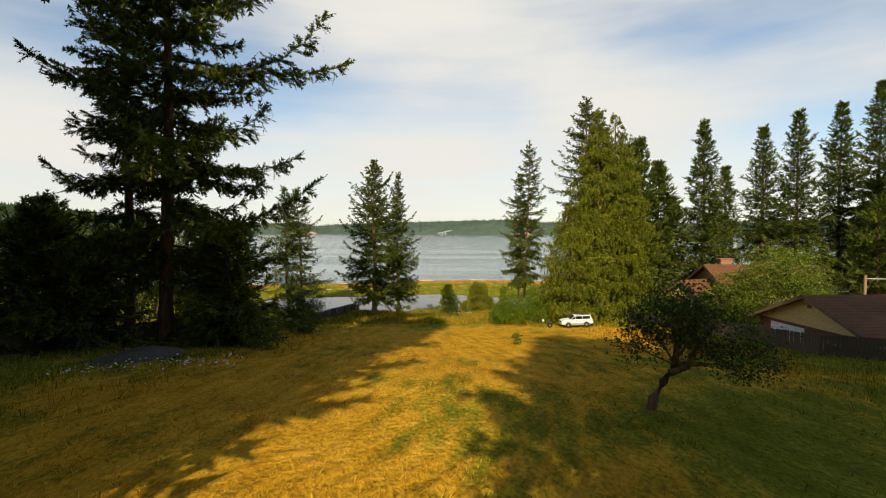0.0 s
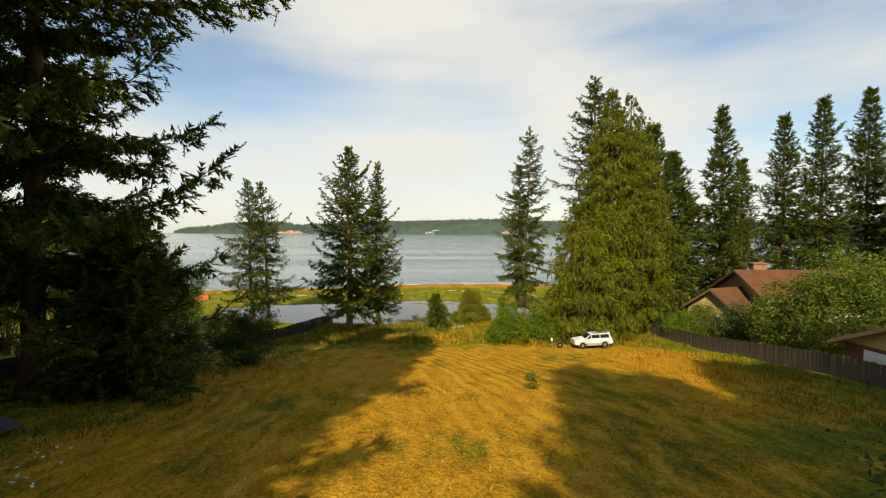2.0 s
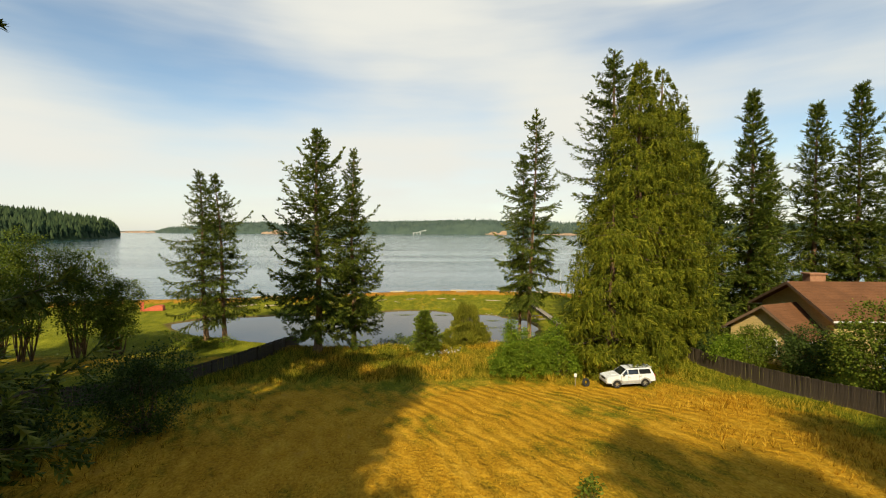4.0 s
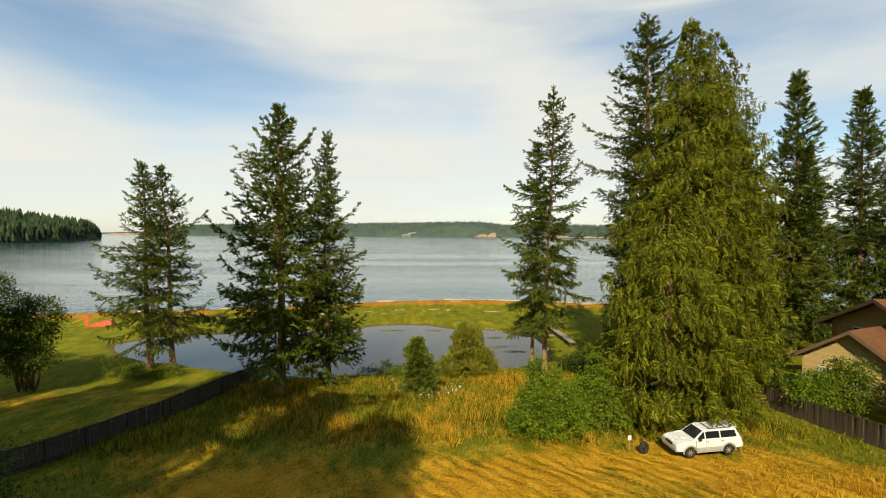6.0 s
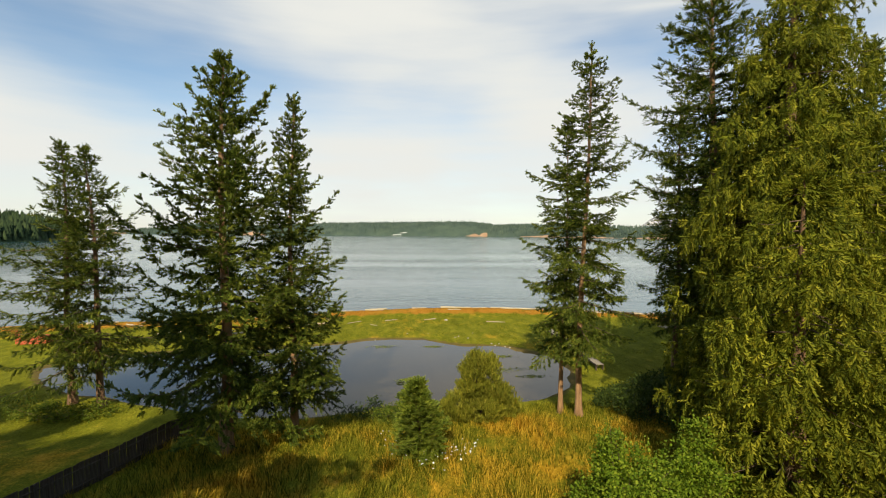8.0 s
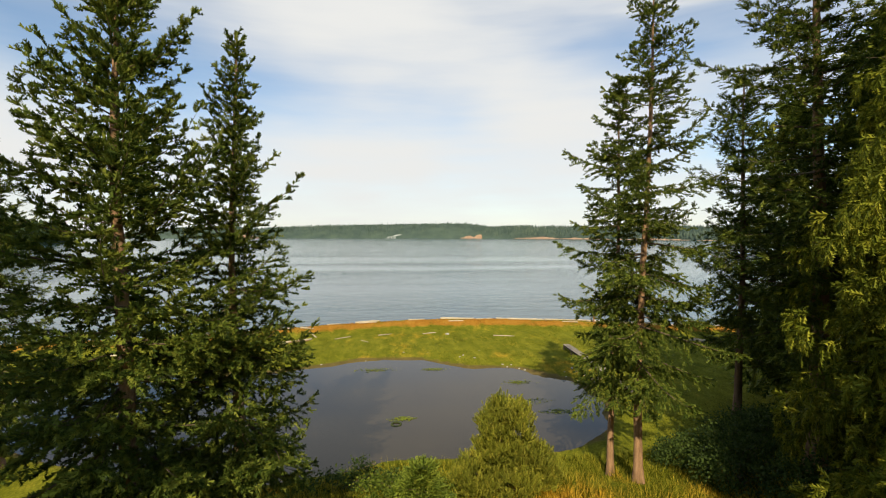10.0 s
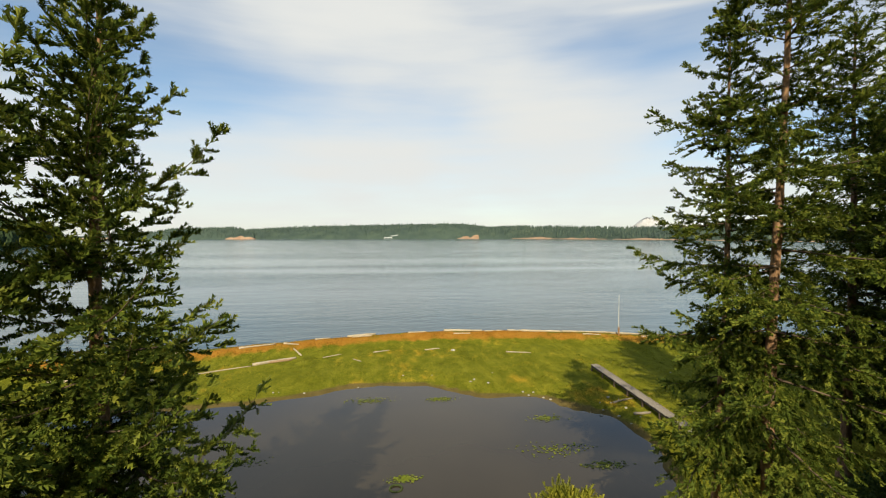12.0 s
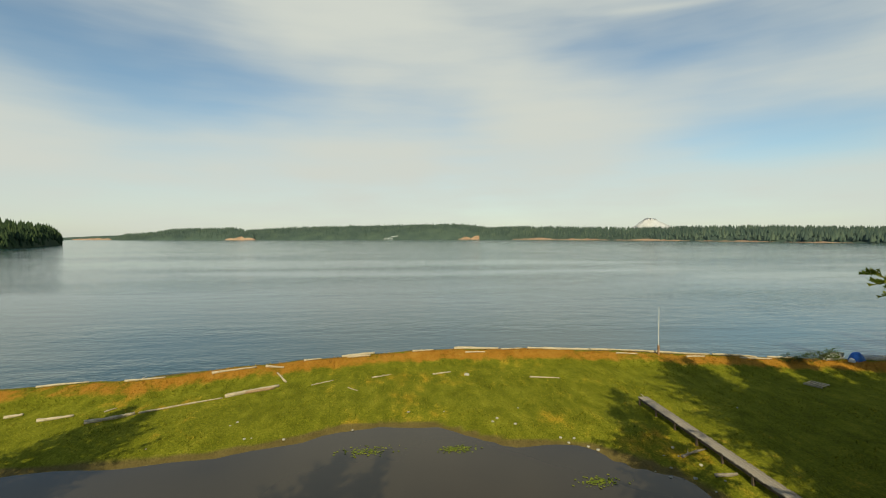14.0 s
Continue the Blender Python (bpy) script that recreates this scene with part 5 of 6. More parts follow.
def gable_roof(parent, x0, x1, half, eave, ridge, over=0.5, thick=0.16, name="roof"):
    """Two slopes over a ridge along x; eave and ridge are heights, half the half-span."""
    k = (ridge - eave) / half
    for s in (-1, 1):
        bm = bmesh.new()
        lo = half + over
        pts = [(x0 - over, 0, ridge), (x1 + over, 0, ridge), (x1 + over, s * lo, ridge - k * lo), (x0 - over, s * lo, ridge - k * lo)]
        top = [bm.verts.new((x, y, z + thick)) for x, y, z in pts]
        bot = [bm.verts.new(p) for p in pts]
        bm.faces.new(top)
        bm.faces.new(bot[::-1])
        for i in range(4):
            bm.faces.new((top[i], bot[i], bot[(i + 1) % 4], top[(i + 1) % 4]))
        slope = part(name, bm, ROOF, parent)
        # courses of shingles stand a little proud of one another
        n = int(lo / 0.32)
        bm = bmesh.new()
        for c in range(n):
            ya, yb = s * lo * c / n, s * (lo * (c + 1) / n + 0.02)
            za, zb = ridge - k * abs(ya) + thick + 0.004, ridge - k * abs(yb) + thick + 0.022
            q = [(x0 - over, ya, za), (x1 + over, ya, za), (x1 + over, yb, zb), (x0 - over, yb, zb)]
            vs = [bm.verts.new(p) for p in q]
            lo_vs = [bm.verts.new((x, y, z - 0.03)) for x, y, z in q[2:]]
            bm.faces.new(vs)
            bm.faces.new((vs[2], lo_vs[0], lo_vs[1], vs[3]))
        tagged(part("shingling", bm, ROOF, slope), kind="stuff")
        for xe in (x0 - over, x1 + over):
            bm = bmesh.new()
            d = 0.03 if xe < x0 else -0.03
            p = [(xe - d, 0, ridge + thick), (xe - d, s * lo, ridge - k * lo + thick), (xe - d, s * lo, ridge - k * lo - 0.08), (xe - d, 0, ridge - 0.08)]
            a = [bm.verts.new(c) for c in p]
            b = [bm.verts.new((x + d * 1.8, y, z)) for x, y, z in p]
            bm.faces.new(a)
            bm.faces.new(b[::-1])
            for i in range(4):
                bm.faces.new((a[i], b[i], b[(i + 1) % 4], a[(i + 1) % 4]))
            part("bargeboard", bm, TRIM, parent)
        part("gutter", boxed(x0 - over, x1 + over, s * lo - 0.05, s * lo + 0.07, ridge - k * lo - 0.04, ridge - k * lo + 0.08, 0.02), WHITE_TRIM, parent, "white gutter")


def gable_wall(parent, x, half, base, eave, ridge, material, lap=0.2, face=-1):
    """A gable end in lapped boards, one mesh, with thickness."""
    bm = bmesh.new()
    z = base
    while z < ridge - 0.05:
        z1 = min(z + lap, ridge)
        def wide(h):
            return half if h <= eave else half * (ridge - h) / (ridge - eave)
        a, b = wide(z), wide(z1)
        f0, f1 = x + face * 0.028, x + face * 0.008
        q = [(f0, -a, z), (f0, a, z), (f1, b, z1), (f1, -b, z1)]
        i = [(x - face * 0.15, yy, zz) for _, yy, zz in q]
        vs = [bm.verts.new(p) for p in q]
        wi = [bm.verts.new(p) for p in i]
        bm.faces.new(vs)
        bm.faces.new(wi[::-1])
        bm.faces.new((vs[0], wi[0], wi[1], vs[1]))
        bm.faces.new((vs[1], wi[1], wi[2], vs[2]))
        bm.faces.new((vs[3], wi[3], wi[0], vs[0]))
        z = z1
    tagged(part("lapped_wall", bm, material, parent), kind="stuff")


def window(parent, x, y0, y1, z0, z1, face=-1, axis="x"):
    w = thing("window", "", "")
    w.parent = parent
    del_keys = [k for k in ("label", "category") if k in w]
    for k in del_keys:
        del w[k]
    d = face * 0.05

    def slab(name, a0, a1, b0, b1, o0, o1, mat):
        lo, hi = sorted((x + o0, x + o1))
        if axis == "x":
            part(name, boxed(lo, hi, a0, a1, b0, b1, 0.006), mat, w)
        else:
            part(name, boxed(a0, a1, lo, hi, b0, b1, 0.006), mat, w)
    slab("pane", y0, y1, z0, z1, 0.0, d, DARK_GLASS)
    for a0, a1, b0, b1 in ((y0 - 0.09, y0, z0 - 0.09, z1 + 0.09), (y1, y1 + 0.09, z0 - 0.09, z1 + 0.09), (y0, y1, z1, z1 + 0.09), (y0, y1, z0 - 0.09, z0)):
        slab("frame", a0, a1, b0, b1, 0.0, d * 1.8, WHITE_TRIM)
    slab("mullion", (y0 + y1) / 2 - 0.025, (y0 + y1) / 2 + 0.025, z0, z1, 0.0, d * 1.4, WHITE_TRIM)


def house_far():
    t = thing("house", "tan house with brown shingle roof and brick chimney", "house", pose(30.4 * U, 53.6 * U, -0.75 * U, 0, 0, -2) @ Matrix.Scale(U, 4))
    gable_wall(t, 0, 3.9, 0, 4.35, 6.3, SIDING)
    gable_wall(t, 11, 3.9, 0, 4.35, 6.3, SIDING, face=1)
    for s in (-1, 1):
        part("side_wall", boxed(0.15, 10.85, s * 3.75 - 0.15, s * 3.75 + 0.15, 0, 4.4), SIDING, t)
    gable_roof(t, 0, 11, 3.9, 4.35, 6.3, 0.75)
    ch = part("chimney", boxed(1.3, 2.6, 0.2, 1.0, 3.5, 7.0, 0.02), BRICK, t, "brown brick chimney")
    part("chimney_cap", boxed(1.2, 2.7, 0.1, 1.1, 7.0, 7.12, 0.02), BRICK, ch)
    window(t, 0, 1.2, 2.1, 3.0, 4.2)
    window(t, -3.92, 8.2, 10.6, 0.9, 2.2, -1, "y")
    window(t, -3.92, 3.0, 4.6, 0.9, 2.2, -1, "y")
    # a patio under the eave
    part("patio", boxed(1.0, 9.0, -7.2, -4.7, -0.25, 0.12), STONE, t, "pale stone patio")
    for x in (1.4, 5.0, 8.6):
        part("porch_post", boxed(x - 0.07, x + 0.07, -6.4, -6.26, 0.12, 2.95), WHITE_TRIM, t)
    part("porch_beam", boxed(0.9, 9.1, -6.45, -6.2, 2.95, 3.15), WHITE_TRIM, t)


def garage_far():
    t = thing("garage", "low tan garage wing with brown shingle roof", "garage", pose(26.7 * U, 52.0 * U, -0.62 * U, 0, 0, 22) @ Matrix.Scale(U, 4))
    gable_wall(t, 0, 2.7, 0, 2.65, 4.5, SIDING)
    for s in (-1, 1):
        part("side_wall", boxed(0.15, 3.5, s * 2.55 - 0.14, s * 2.55 + 0.14, 0, 2.7), SIDING, t)
    gable_roof(t, 0, 3.8, 2.7, 2.65, 4.5, 0.5)
    window(t, 0, -0.9, 0.3, 0.9, 2.0)
    door = part("door", boxed(-0.07, 0, 0.9, 1.8, 0, 2.0, 0.01), WHITE_TRIM, t, "white side door")
    part("door_knob", boxed(-0.13, -0.07, 1.0, 1.06, 0.95, 1.01, 0.015), ALLOY, door)


def house_near():
    g = float(land(27, 28.6)) - 0.1
    t = thing("house", "brown house with tan gable and white garage door", "house", pose(22.9 * U, 28.6 * U, g * U, 0, 0, 4) @ Matrix.Scale(0.92 * U, 4))
    e, r = (3.55 - g) / 0.92, (5.35 - g) / 0.92
    gable_wall(t, 0, 4.6, e - 0.05, e, r, SIDING, 0.22)
    gable_wall(t, 14, 4.6, 0, e, r, SIDING, face=1)
    part("front_wall", boxed(0.02, 0.17, -4.6, 4.6, 0, e - 0.05), SIDING_RED, t, "red-brown boarded front wall")
    for s in (-1, 1):
        part("side_wall", boxed(0.17, 13.85, s * 4.45 - 0.15, s * 4.45 + 0.15, 0, e), SIDING_RED, t)
    gable_roof(t, 0, 14, 4.6, e, r, 0.55)
    d = part("garage_door", boxed(-0.05, 0.02, 0.4, 3.4, 0.02, e - 0.28, 0.01), WHITE_TRIM, t, "white panelled garage door")
    for k in range(4):
        part("panel_rail", boxed(-0.08, -0.05, 0.42, 3.38, 0.1 + k * 0.5, 0.14 + k * 0.5), WHITE_TRIM, d)
    window(t, 0.02, -2.4, -1.2, 0.7, 1.35)
    part("gable_vent", boxed(-0.07, -0.02, -0.18, 0.18, r - 0.75, r - 0.55, 0.01), TRIM, t)


house_far()
garage_far()
house_near()
pole_t = thing("utility_pole", "weathered wooden pole with a cross pipe behind the house", "pole", pose(*on(33.2, 36.6)) @ Matrix.Scale(U, 4))
part("post", mesh_data("post", *(lambda v: (v[0], [v[1]]))(tube([(0, 0, -0.3), (0, 0, 2.5), (0.03, 0, 5.45)], [0.12, 0.11, 0.10], 10)), BARK_SUNLIT, True), BARK_SUNLIT, pole_t)
part("pipe", mesh_data("pipe", *(lambda v: (v[0], [v[1]]))(tube([(-0.1, 0, 5.15), (2.0, 0, 5.12), (4.5, 0, 5.2)], [0.035, 0.035, 0.035], 6)), METAL_POLE, True), METAL_POLE, pole_t)

# ---- the car ----


def side_shell(outline, half_low, half_high, z_turn, bevel=0.035):
    """A closed side outline (x, z) carried across the car; above z_turn the sides lean in."""
    bm = bmesh.new()
    zmax = max(z for _, z in outline)

    def half(z):
        return half_low if z <= z_turn else half_low + (half_high - half_low) * (z - z_turn) / (zmax - z_turn)
    left = [bm.verts.new((x, -half(z), z)) for x, z in outline]
    right = [bm.verts.new((x, half(z), z)) for x, z in outline]
    fl = bm.faces.new(left)
    fr = bm.faces.new(right[::-1])
    n = len(outline)
    for i in range(n):
        bm.faces.new((left[i], right[i], right[(i + 1) % n], left[(i + 1) % n]))
    edges = [e for f in (fl, fr) for e in f.edges]
    bmesh.ops.bevel(bm, geom=edges, offset=bevel, segments=3, affect="EDGES", profile=0.5)
    bmesh.ops.triangulate(bm, faces=[f for f in bm.faces if len(f.verts) > 4])
    return bm


def arch(cx, r, z, n=9):
    """Points of a wheel arch from rear to front, at the sill's height z."""
    a0 = math.asin(min(1, (z - 0.36) / r))
    return [(cx + r * math.cos(a), 0.36 + r * math.sin(a)) for a in np.linspace(math.pi - a0, a0, n)]


def panel(points, thick, material, name, parent, label=""):
    """A thin plate: four or more corners in space, given in order, thickened along its normal."""
    bm = bmesh.new()
    vs = [bm.verts.new(p) for p in points]
    f = bm.faces.new(vs)
    f.normal_update()
    n = f.normal.copy()
    r = bmesh.ops.extrude_face_region(bm, geom=[f])
    bmesh.ops.translate(bm, vec=n * thick, verts=[v for v in r["geom"] if isinstance(v, bmesh.types.BMVert)])
    return part(name, bm, material, parent, label)


def build_car():
    fx, fy, rx_, ry_ = CAR
    ux, uy = (fx - rx_), (fy - ry_)
    ln = math.hypot(ux, uy)
    ux, uy = ux / ln, uy / ln
    nx, ny = uy, -ux                                    # to the car's right-hand side, away from the meadow's head
    cx, cy = (fx + rx_) / 2 + nx * 0.78, (fy + ry_) / 2 + ny * 0.78
    zf, zr = float(height(fx, fy)), float(height(rx_, ry_))
    yaw = math.degrees(math.atan2(uy, ux))
    car = thing("car", "white four-door off-road car with grey cladding, parked under the cedar", "car", pose(cx, cy, (zf + zr) / 2 + 0.02, 0, -math.degrees(math.atan2(zf - zr, 2.66)), yaw) @ Matrix.Scale(0.80, 4))
    # x ahead, y to the left
    wb = 1.335
    sill = 0.42
    low = [(2.28, 0.62), (2.30, 0.78), (2.22, 0.98), (1.95, 1.06), (1.05, 1.13), (0.98, 1.16), (-2.10, 1.16), (-2.28, 1.10), (-2.33, 0.72), (-2.28, 0.52)]
    low += arch(-wb, 0.43, sill + 0.02) + [(0.0, sill)] + arch(wb, 0.43, sill + 0.02) + [(2.15, 0.50)]
    low = [(x, z) for x, z in low]
    body = part("body", side_shell(low, 0.84, 0.80, 0.85), PAINT, car, smooth=False)
    house = [(1.02, 1.13), (0.28, 1.66), (0.05, 1.70), (-1.75, 1.70), (-1.98, 1.66), (-2.22, 1.13)]
    part("cabin", side_shell(house, 0.79, 0.64, 1.13, 0.03), PAINT, car)
    # glass: windscreen, back light, sides
    panel([(0.95, -0.66, 1.19), (0.95, 0.66, 1.19), (0.33, 0.56, 1.64), (0.33, -0.56, 1.64)], 0.012, CAR_GLASS, "windscreen", car)
    panel([(-2.20, 0.62, 1.20), (-2.20, -0.62, 1.20), (-2.03, -0.55, 1.58), (-2.03, 0.55, 1.58)], 0.012, CAR_GLASS, "rear_window", car)

    def lean(z):
        return 0.79 + (0.64 - 0.79) * (z - 1.13) / (1.70 - 1.13)
    for s, nm in ((1, "left"), (-1, "right")):
        for quad in (((0.83, 1.19), (0.28, 1.19), (0.28, 1.60), (0.34, 1.60)), ((0.20, 1.19), (-0.75, 1.19), (-0.75, 1.61), (0.20, 1.61)), ((-0.84, 1.19), (-1.95, 1.19), (-1.85, 1.60), (-0.84, 1.60))):
            pts = [(x, s * (lean(z) + 0.004), z) for x, z in quad]
            panel(pts if s > 0 else pts[::-1], 0.01, CAR_GLASS, "side_window", car)
        for x in (0.16, -0.86):
            part("door_handle", boxed(x - 0.12, x - 0.0, s * 0.835 - 0.02, s * 0.835 + 0.02, 0.98, 1.02, 0.008), BLACK_PLASTIC, car)
        for x in (0.92, 0.24, -0.80):
            part("door_seam", boxed(x - 0.006, x + 0.006, s * 0.83 - 0.014, s * 0.83 + 0.012, 0.50, 1.12), BLACK_PLASTIC, car)
        part("side_cladding", boxed(-0.88, 0.88, s * 0.835 - 0.03, s * 0.835 + 0.03, 0.44, 0.66, 0.015), GREY_PLASTIC, car)
        part("running_board", boxed(-0.85, 0.85, s * 0.86 - 0.07, s * 0.86 + 0.07, 0.36, 0.42, 0.015), GREY_PLASTIC, car)
        part("roof_rail", boxed(-1.6, 0.0, s * 0.56 - 0.02, s * 0.56 + 0.02, 1.735, 1.765, 0.01), BLACK_PLASTIC, car)
        mirror = part("mirror", boxed(0.62, 0.78, s * 0.93 - 0.09, s * 0.93 + 0.09, 1.15, 1.30, 0.03), BLACK_PLASTIC, car)
        part("mirror_glass", boxed(0.612, 0.62, s * 0.93 - 0.07, s * 0.93 + 0.07, 1.17, 1.28), CAR_GLASS, mirror)
        part("headlight", boxed(2.19, 2.30, s * 0.58 - 0.2, s * 0.58 + 0.2, 0.76, 0.92, 0.02), LAMP_GLASS, car)
        part("tail_light", boxed(-2.34, -2.24, s * 0.74 - 0.08, s * 0.74 + 0.08, 0.80, 1.12, 0.02), RED_LENS, car)
        for cxw in (wb, -wb):
            pts = [(x, s * 0.855, z) for x, z in [(cxw + 0.47 * math.cos(a), 0.36 + 0.47 * math.sin(a)) for a in np.linspace(-0.1, math.pi + 0.1, 13)]]
            v, f = tube(pts, np.full(13, 0.05), 6)
            part("wheel_flare", mesh_data("wheel_flare", v, [f], GREY_PLASTIC, True), GREY_PLASTIC, car)
    for x in (-0.2, -1.3):
        part("roof_bar", boxed(x - 0.025, x + 0.025, -0.56, 0.56, 1.75, 1.78, 0.01), BLACK_PLASTIC, car)
    part("front_bumper", boxed(2.12, 2.33, -0.82, 0.82, 0.46, 0.68, 0.05), GREY_PLASTIC, car)
    part("rear_bumper", boxed(-2.37, -2.18, -0.82, 0.82, 0.46, 0.68, 0.05), GREY_PLASTIC, car)
    part("grille", boxed(2.24, 2.32, -0.36, 0.36, 0.76, 0.93, 0.015), BLACK_PLASTIC, car)
    part("spoiler", boxed(-2.12, -1.80, -0.58, 0.58, 1.69, 1.74, 0.02), PAINT, car)
    part("hood_scoop", boxed(1.15, 1.6, -0.25, 0.25, 1.08, 1.15, 0.03), PAINT, car)
    part("underbody", boxed(-2.1, 2.1, -0.70, 0.70, 0.30, 0.50, 0.03), BLACK_PLASTIC, car)
    # wheels
    for cxw in (wb, -wb):
        for s in (1, -1):
            bm = bmesh.new()
            prof = [(0.215, -0.10), (0.31, -0.125), (0.355, -0.10), (0.365, 0.0), (0.355, 0.10), (0.31, 0.125), (0.215, 0.10)]
            n = 28
            rows = [[bm.verts.new((cxw + r * math.cos(2 * math.pi * k / n), s * 0.745 + y, 0.365 + r * math.sin(2 * math.pi * k / n))) for r, y in prof] for k in range(n)]
            for k in range(n):
                for j in range(len(prof)):
                    q = (j + 1) % len(prof)
                    bm.faces.new((rows[k][j], rows[(k + 1) % n][j], rows[(k + 1) % n][q], rows[k][q]))
            tyre = part("tyre", bm, TYRE, car, smooth=True)
            bm = bmesh.new()
            bmesh.ops.create_cone(bm, cap_ends=True, segments=24, radius1=0.215, radius2=0.215, depth=0.14, matrix=pose(cxw, s * 0.745, 0.365, 90, 0, 0))
            part("rim", bm, BLACK_PLASTIC, tyre)
            bm = bmesh.new()
            for k in range(6):
                a = 2 * math.pi * k / 6
                box(bm, 0.03, 0.21, -0.032, 0.032, -0.012, 0.012, 0.0, pose(cxw, s * (0.745 + 0.075), 0.365, 90, 0, 0) @ pose(0, 0, 0, 0, 0, math.degrees(a)))
            bmesh.ops.create_cone(bm, cap_ends=True, segments=16, radius1=0.06, radius2=0.05, depth=0.05, matrix=pose(cxw, s * (0.745 + 0.075), 0.365, 90 if s < 0 else -90, 0, 0))
            part("spokes", bm, ALLOY, tyre, "bright alloy spokes")


build_car()

# ---- the shore: driftwood, dock, boats ----


def log(x0, y0, x1, y1, r, mat=DRIFT, label="bleached driftwood log lying on the shore", seed=0, lift=0.4, group="driftwood"):
    rng = np.random.default_rng(seed)
    n = 9
    s = np.linspace(0, 1, n)
    x0, y0, x1, y1, r = (v * U for v in (x0, y0, x1, y1, r))
    a, b = np.array([x0, y0]), np.array([x1, y1])
    ln = float(np.linalg.norm(b - a))
    q = a + (b - a) * s[:, None] + np.stack([-(b - a)[1] * np.ones(n), (b - a)[0] * np.ones(n)], -1) / max(ln, 0.1) * (0.03 * ln * np.sin(s * rng.uniform(2, 5) + rng.uniform(0, 6)))[:, None]
    z = np.polyval(np.polyfit(s, height(q[:, 0], q[:, 1]), 1), s) + r * lift + 0.02
    o = np.array([x0, y0, z[0]])
    pts = np.concatenate([q, z[:, None]], 1) - o
    rad = r * (1 - 0.35 * s) * (1 + 0.10 * rng.standard_normal(n))
    pts = np.concatenate([pts[:1] - (pts[1] - pts[0]) * 0.02, pts, pts[-1:] + (pts[-1] - pts[-2]) * 0.02])
    rad = np.concatenate([[0.25 * r], rad, [0.2 * r]])
    v, f = tube(pts, rad, 8)
    v += 0.05 * r * rng.standard_normal(v.shape)
    t = thing("driftwood_log", label, "log", pose(*o), group)
    part("stem", mesh_data("stem", v, [f], mat, True), mat, t)
    if ln > 1.6:
        k = rng.integers(3, 7)
        d = np.array([rng.uniform(-0.5, 0.5), rng.uniform(-0.5, 0.5), rng.uniform(0.05, 0.2)])
        v, f = tube([pts[k], pts[k] + d * 0.5, pts[k] + d], [r * 0.35, r * 0.25, r * 0.08], 6)
        part("snag", mesh_data("snag", v, [f], mat, True), mat, t)
    return t


def crest_y(x, back):
    return float(np.interp(x, SHORE_X, SHORE_Y)) - back


LOGS = [(-24.6, 88.5, -22.8, 89.2, .13), (-21.3, 87.8, -19, 89.3, .16), (-18.9, 89.6, -14.1, 91.7, .08), (-14.1, 92.1, -10.7, 94.4, .17), (-27.2, 89.3, -26.3, 89.7, .12), (-29, 88.5, -27.4, 88.9, .12),
        (-21.3, 89.9, -20.9, 90.6, .06), (-8.2, 94.6, -6.6, 95.6, .05), (-10.4, 95.6, -11.6, 97.2, .10), (-3.4, 96.0, -1.9, 97.0, .07), (1.8, 96.6, 3.4, 96.9, .08), (10.0, 95.0, 12.4, 94.4, .07), (-5.2, 93.6, -4.4, 92.8, .04)]
for i, (a, b, c, d, r) in enumerate(LOGS):
    log(a * 1.03, b + 1.5, c * 1.03, d + 1.5, r, seed=400 + i)
log(-14.2, 94.0, -11.3, 95.4, 0.14, DRIFT_RED, "rotting red-brown driftwood log on the grass", 431)
for i, (xa, xb, ba, bb, r) in enumerate(((-17.2, -14.0, 1.6, 1.2, .11), (-13.2, -11.6, 1.4, 2.0, .12), (-6.8, -3.6, .5, .3, .16), (-6.2, -4.0, 1.0, .9, .12), (4.6, 9.2, .3, .4, .17), (5.6, 7.6, 1.6, 1.5, .09), (12.2, 15.0, .5, .3, .12), (14.0, 18.6, .2, .2, .16),
                                         (18.7, 24.2, .15, .2, .13), (24.0, 29.5, .2, .2, .13), (29.8, 33.6, .3, .3, .12), (20.6, 22.6, 1.4, 1.2, .09), (26.8, 28.6, 1.6, 1.2, .10), (31.6, 34.4, 1.3, 1.0, .10), (-23.5, -20.8, .7, .6, .1), (-29.5, -26, .6, .5, .1),
                                         (-40, -36.5, .8, .9, .12), (-10.2, -8.6, .6, .5, .1), (-35, -33, 2.2, 2.6, .1), (0.2, 2.4, .6, .5, .1), (9.4, 11.6, .9, .8, .08), (34.5, 36.8, .4, .4, .12))):
    log(xa, crest_y(xa, ba), xb, crest_y(xb, bb), r, seed=440 + i)


def rock(x, y, r, seed, label="pale stone on the grass", mat=STONE, name="stone"):
    bm = bmesh.new()
    bmesh.ops.create_icosphere(bm, subdivisions=2, radius=r)
    for v in bm.verts:
        n = noise.noise(v.co * (1.7 / r) + Vector((seed, 0, 0)))
        v.co *= 1 + 0.35 * n
        v.co.z *= 0.6
    t = part(name, bm, mat, None, "", True)
    t.matrix_world = pose(*on(x, y, r * 0.2), 0, 0, seed * 47)
    return tagged(t, label, "stone", "shore stones")


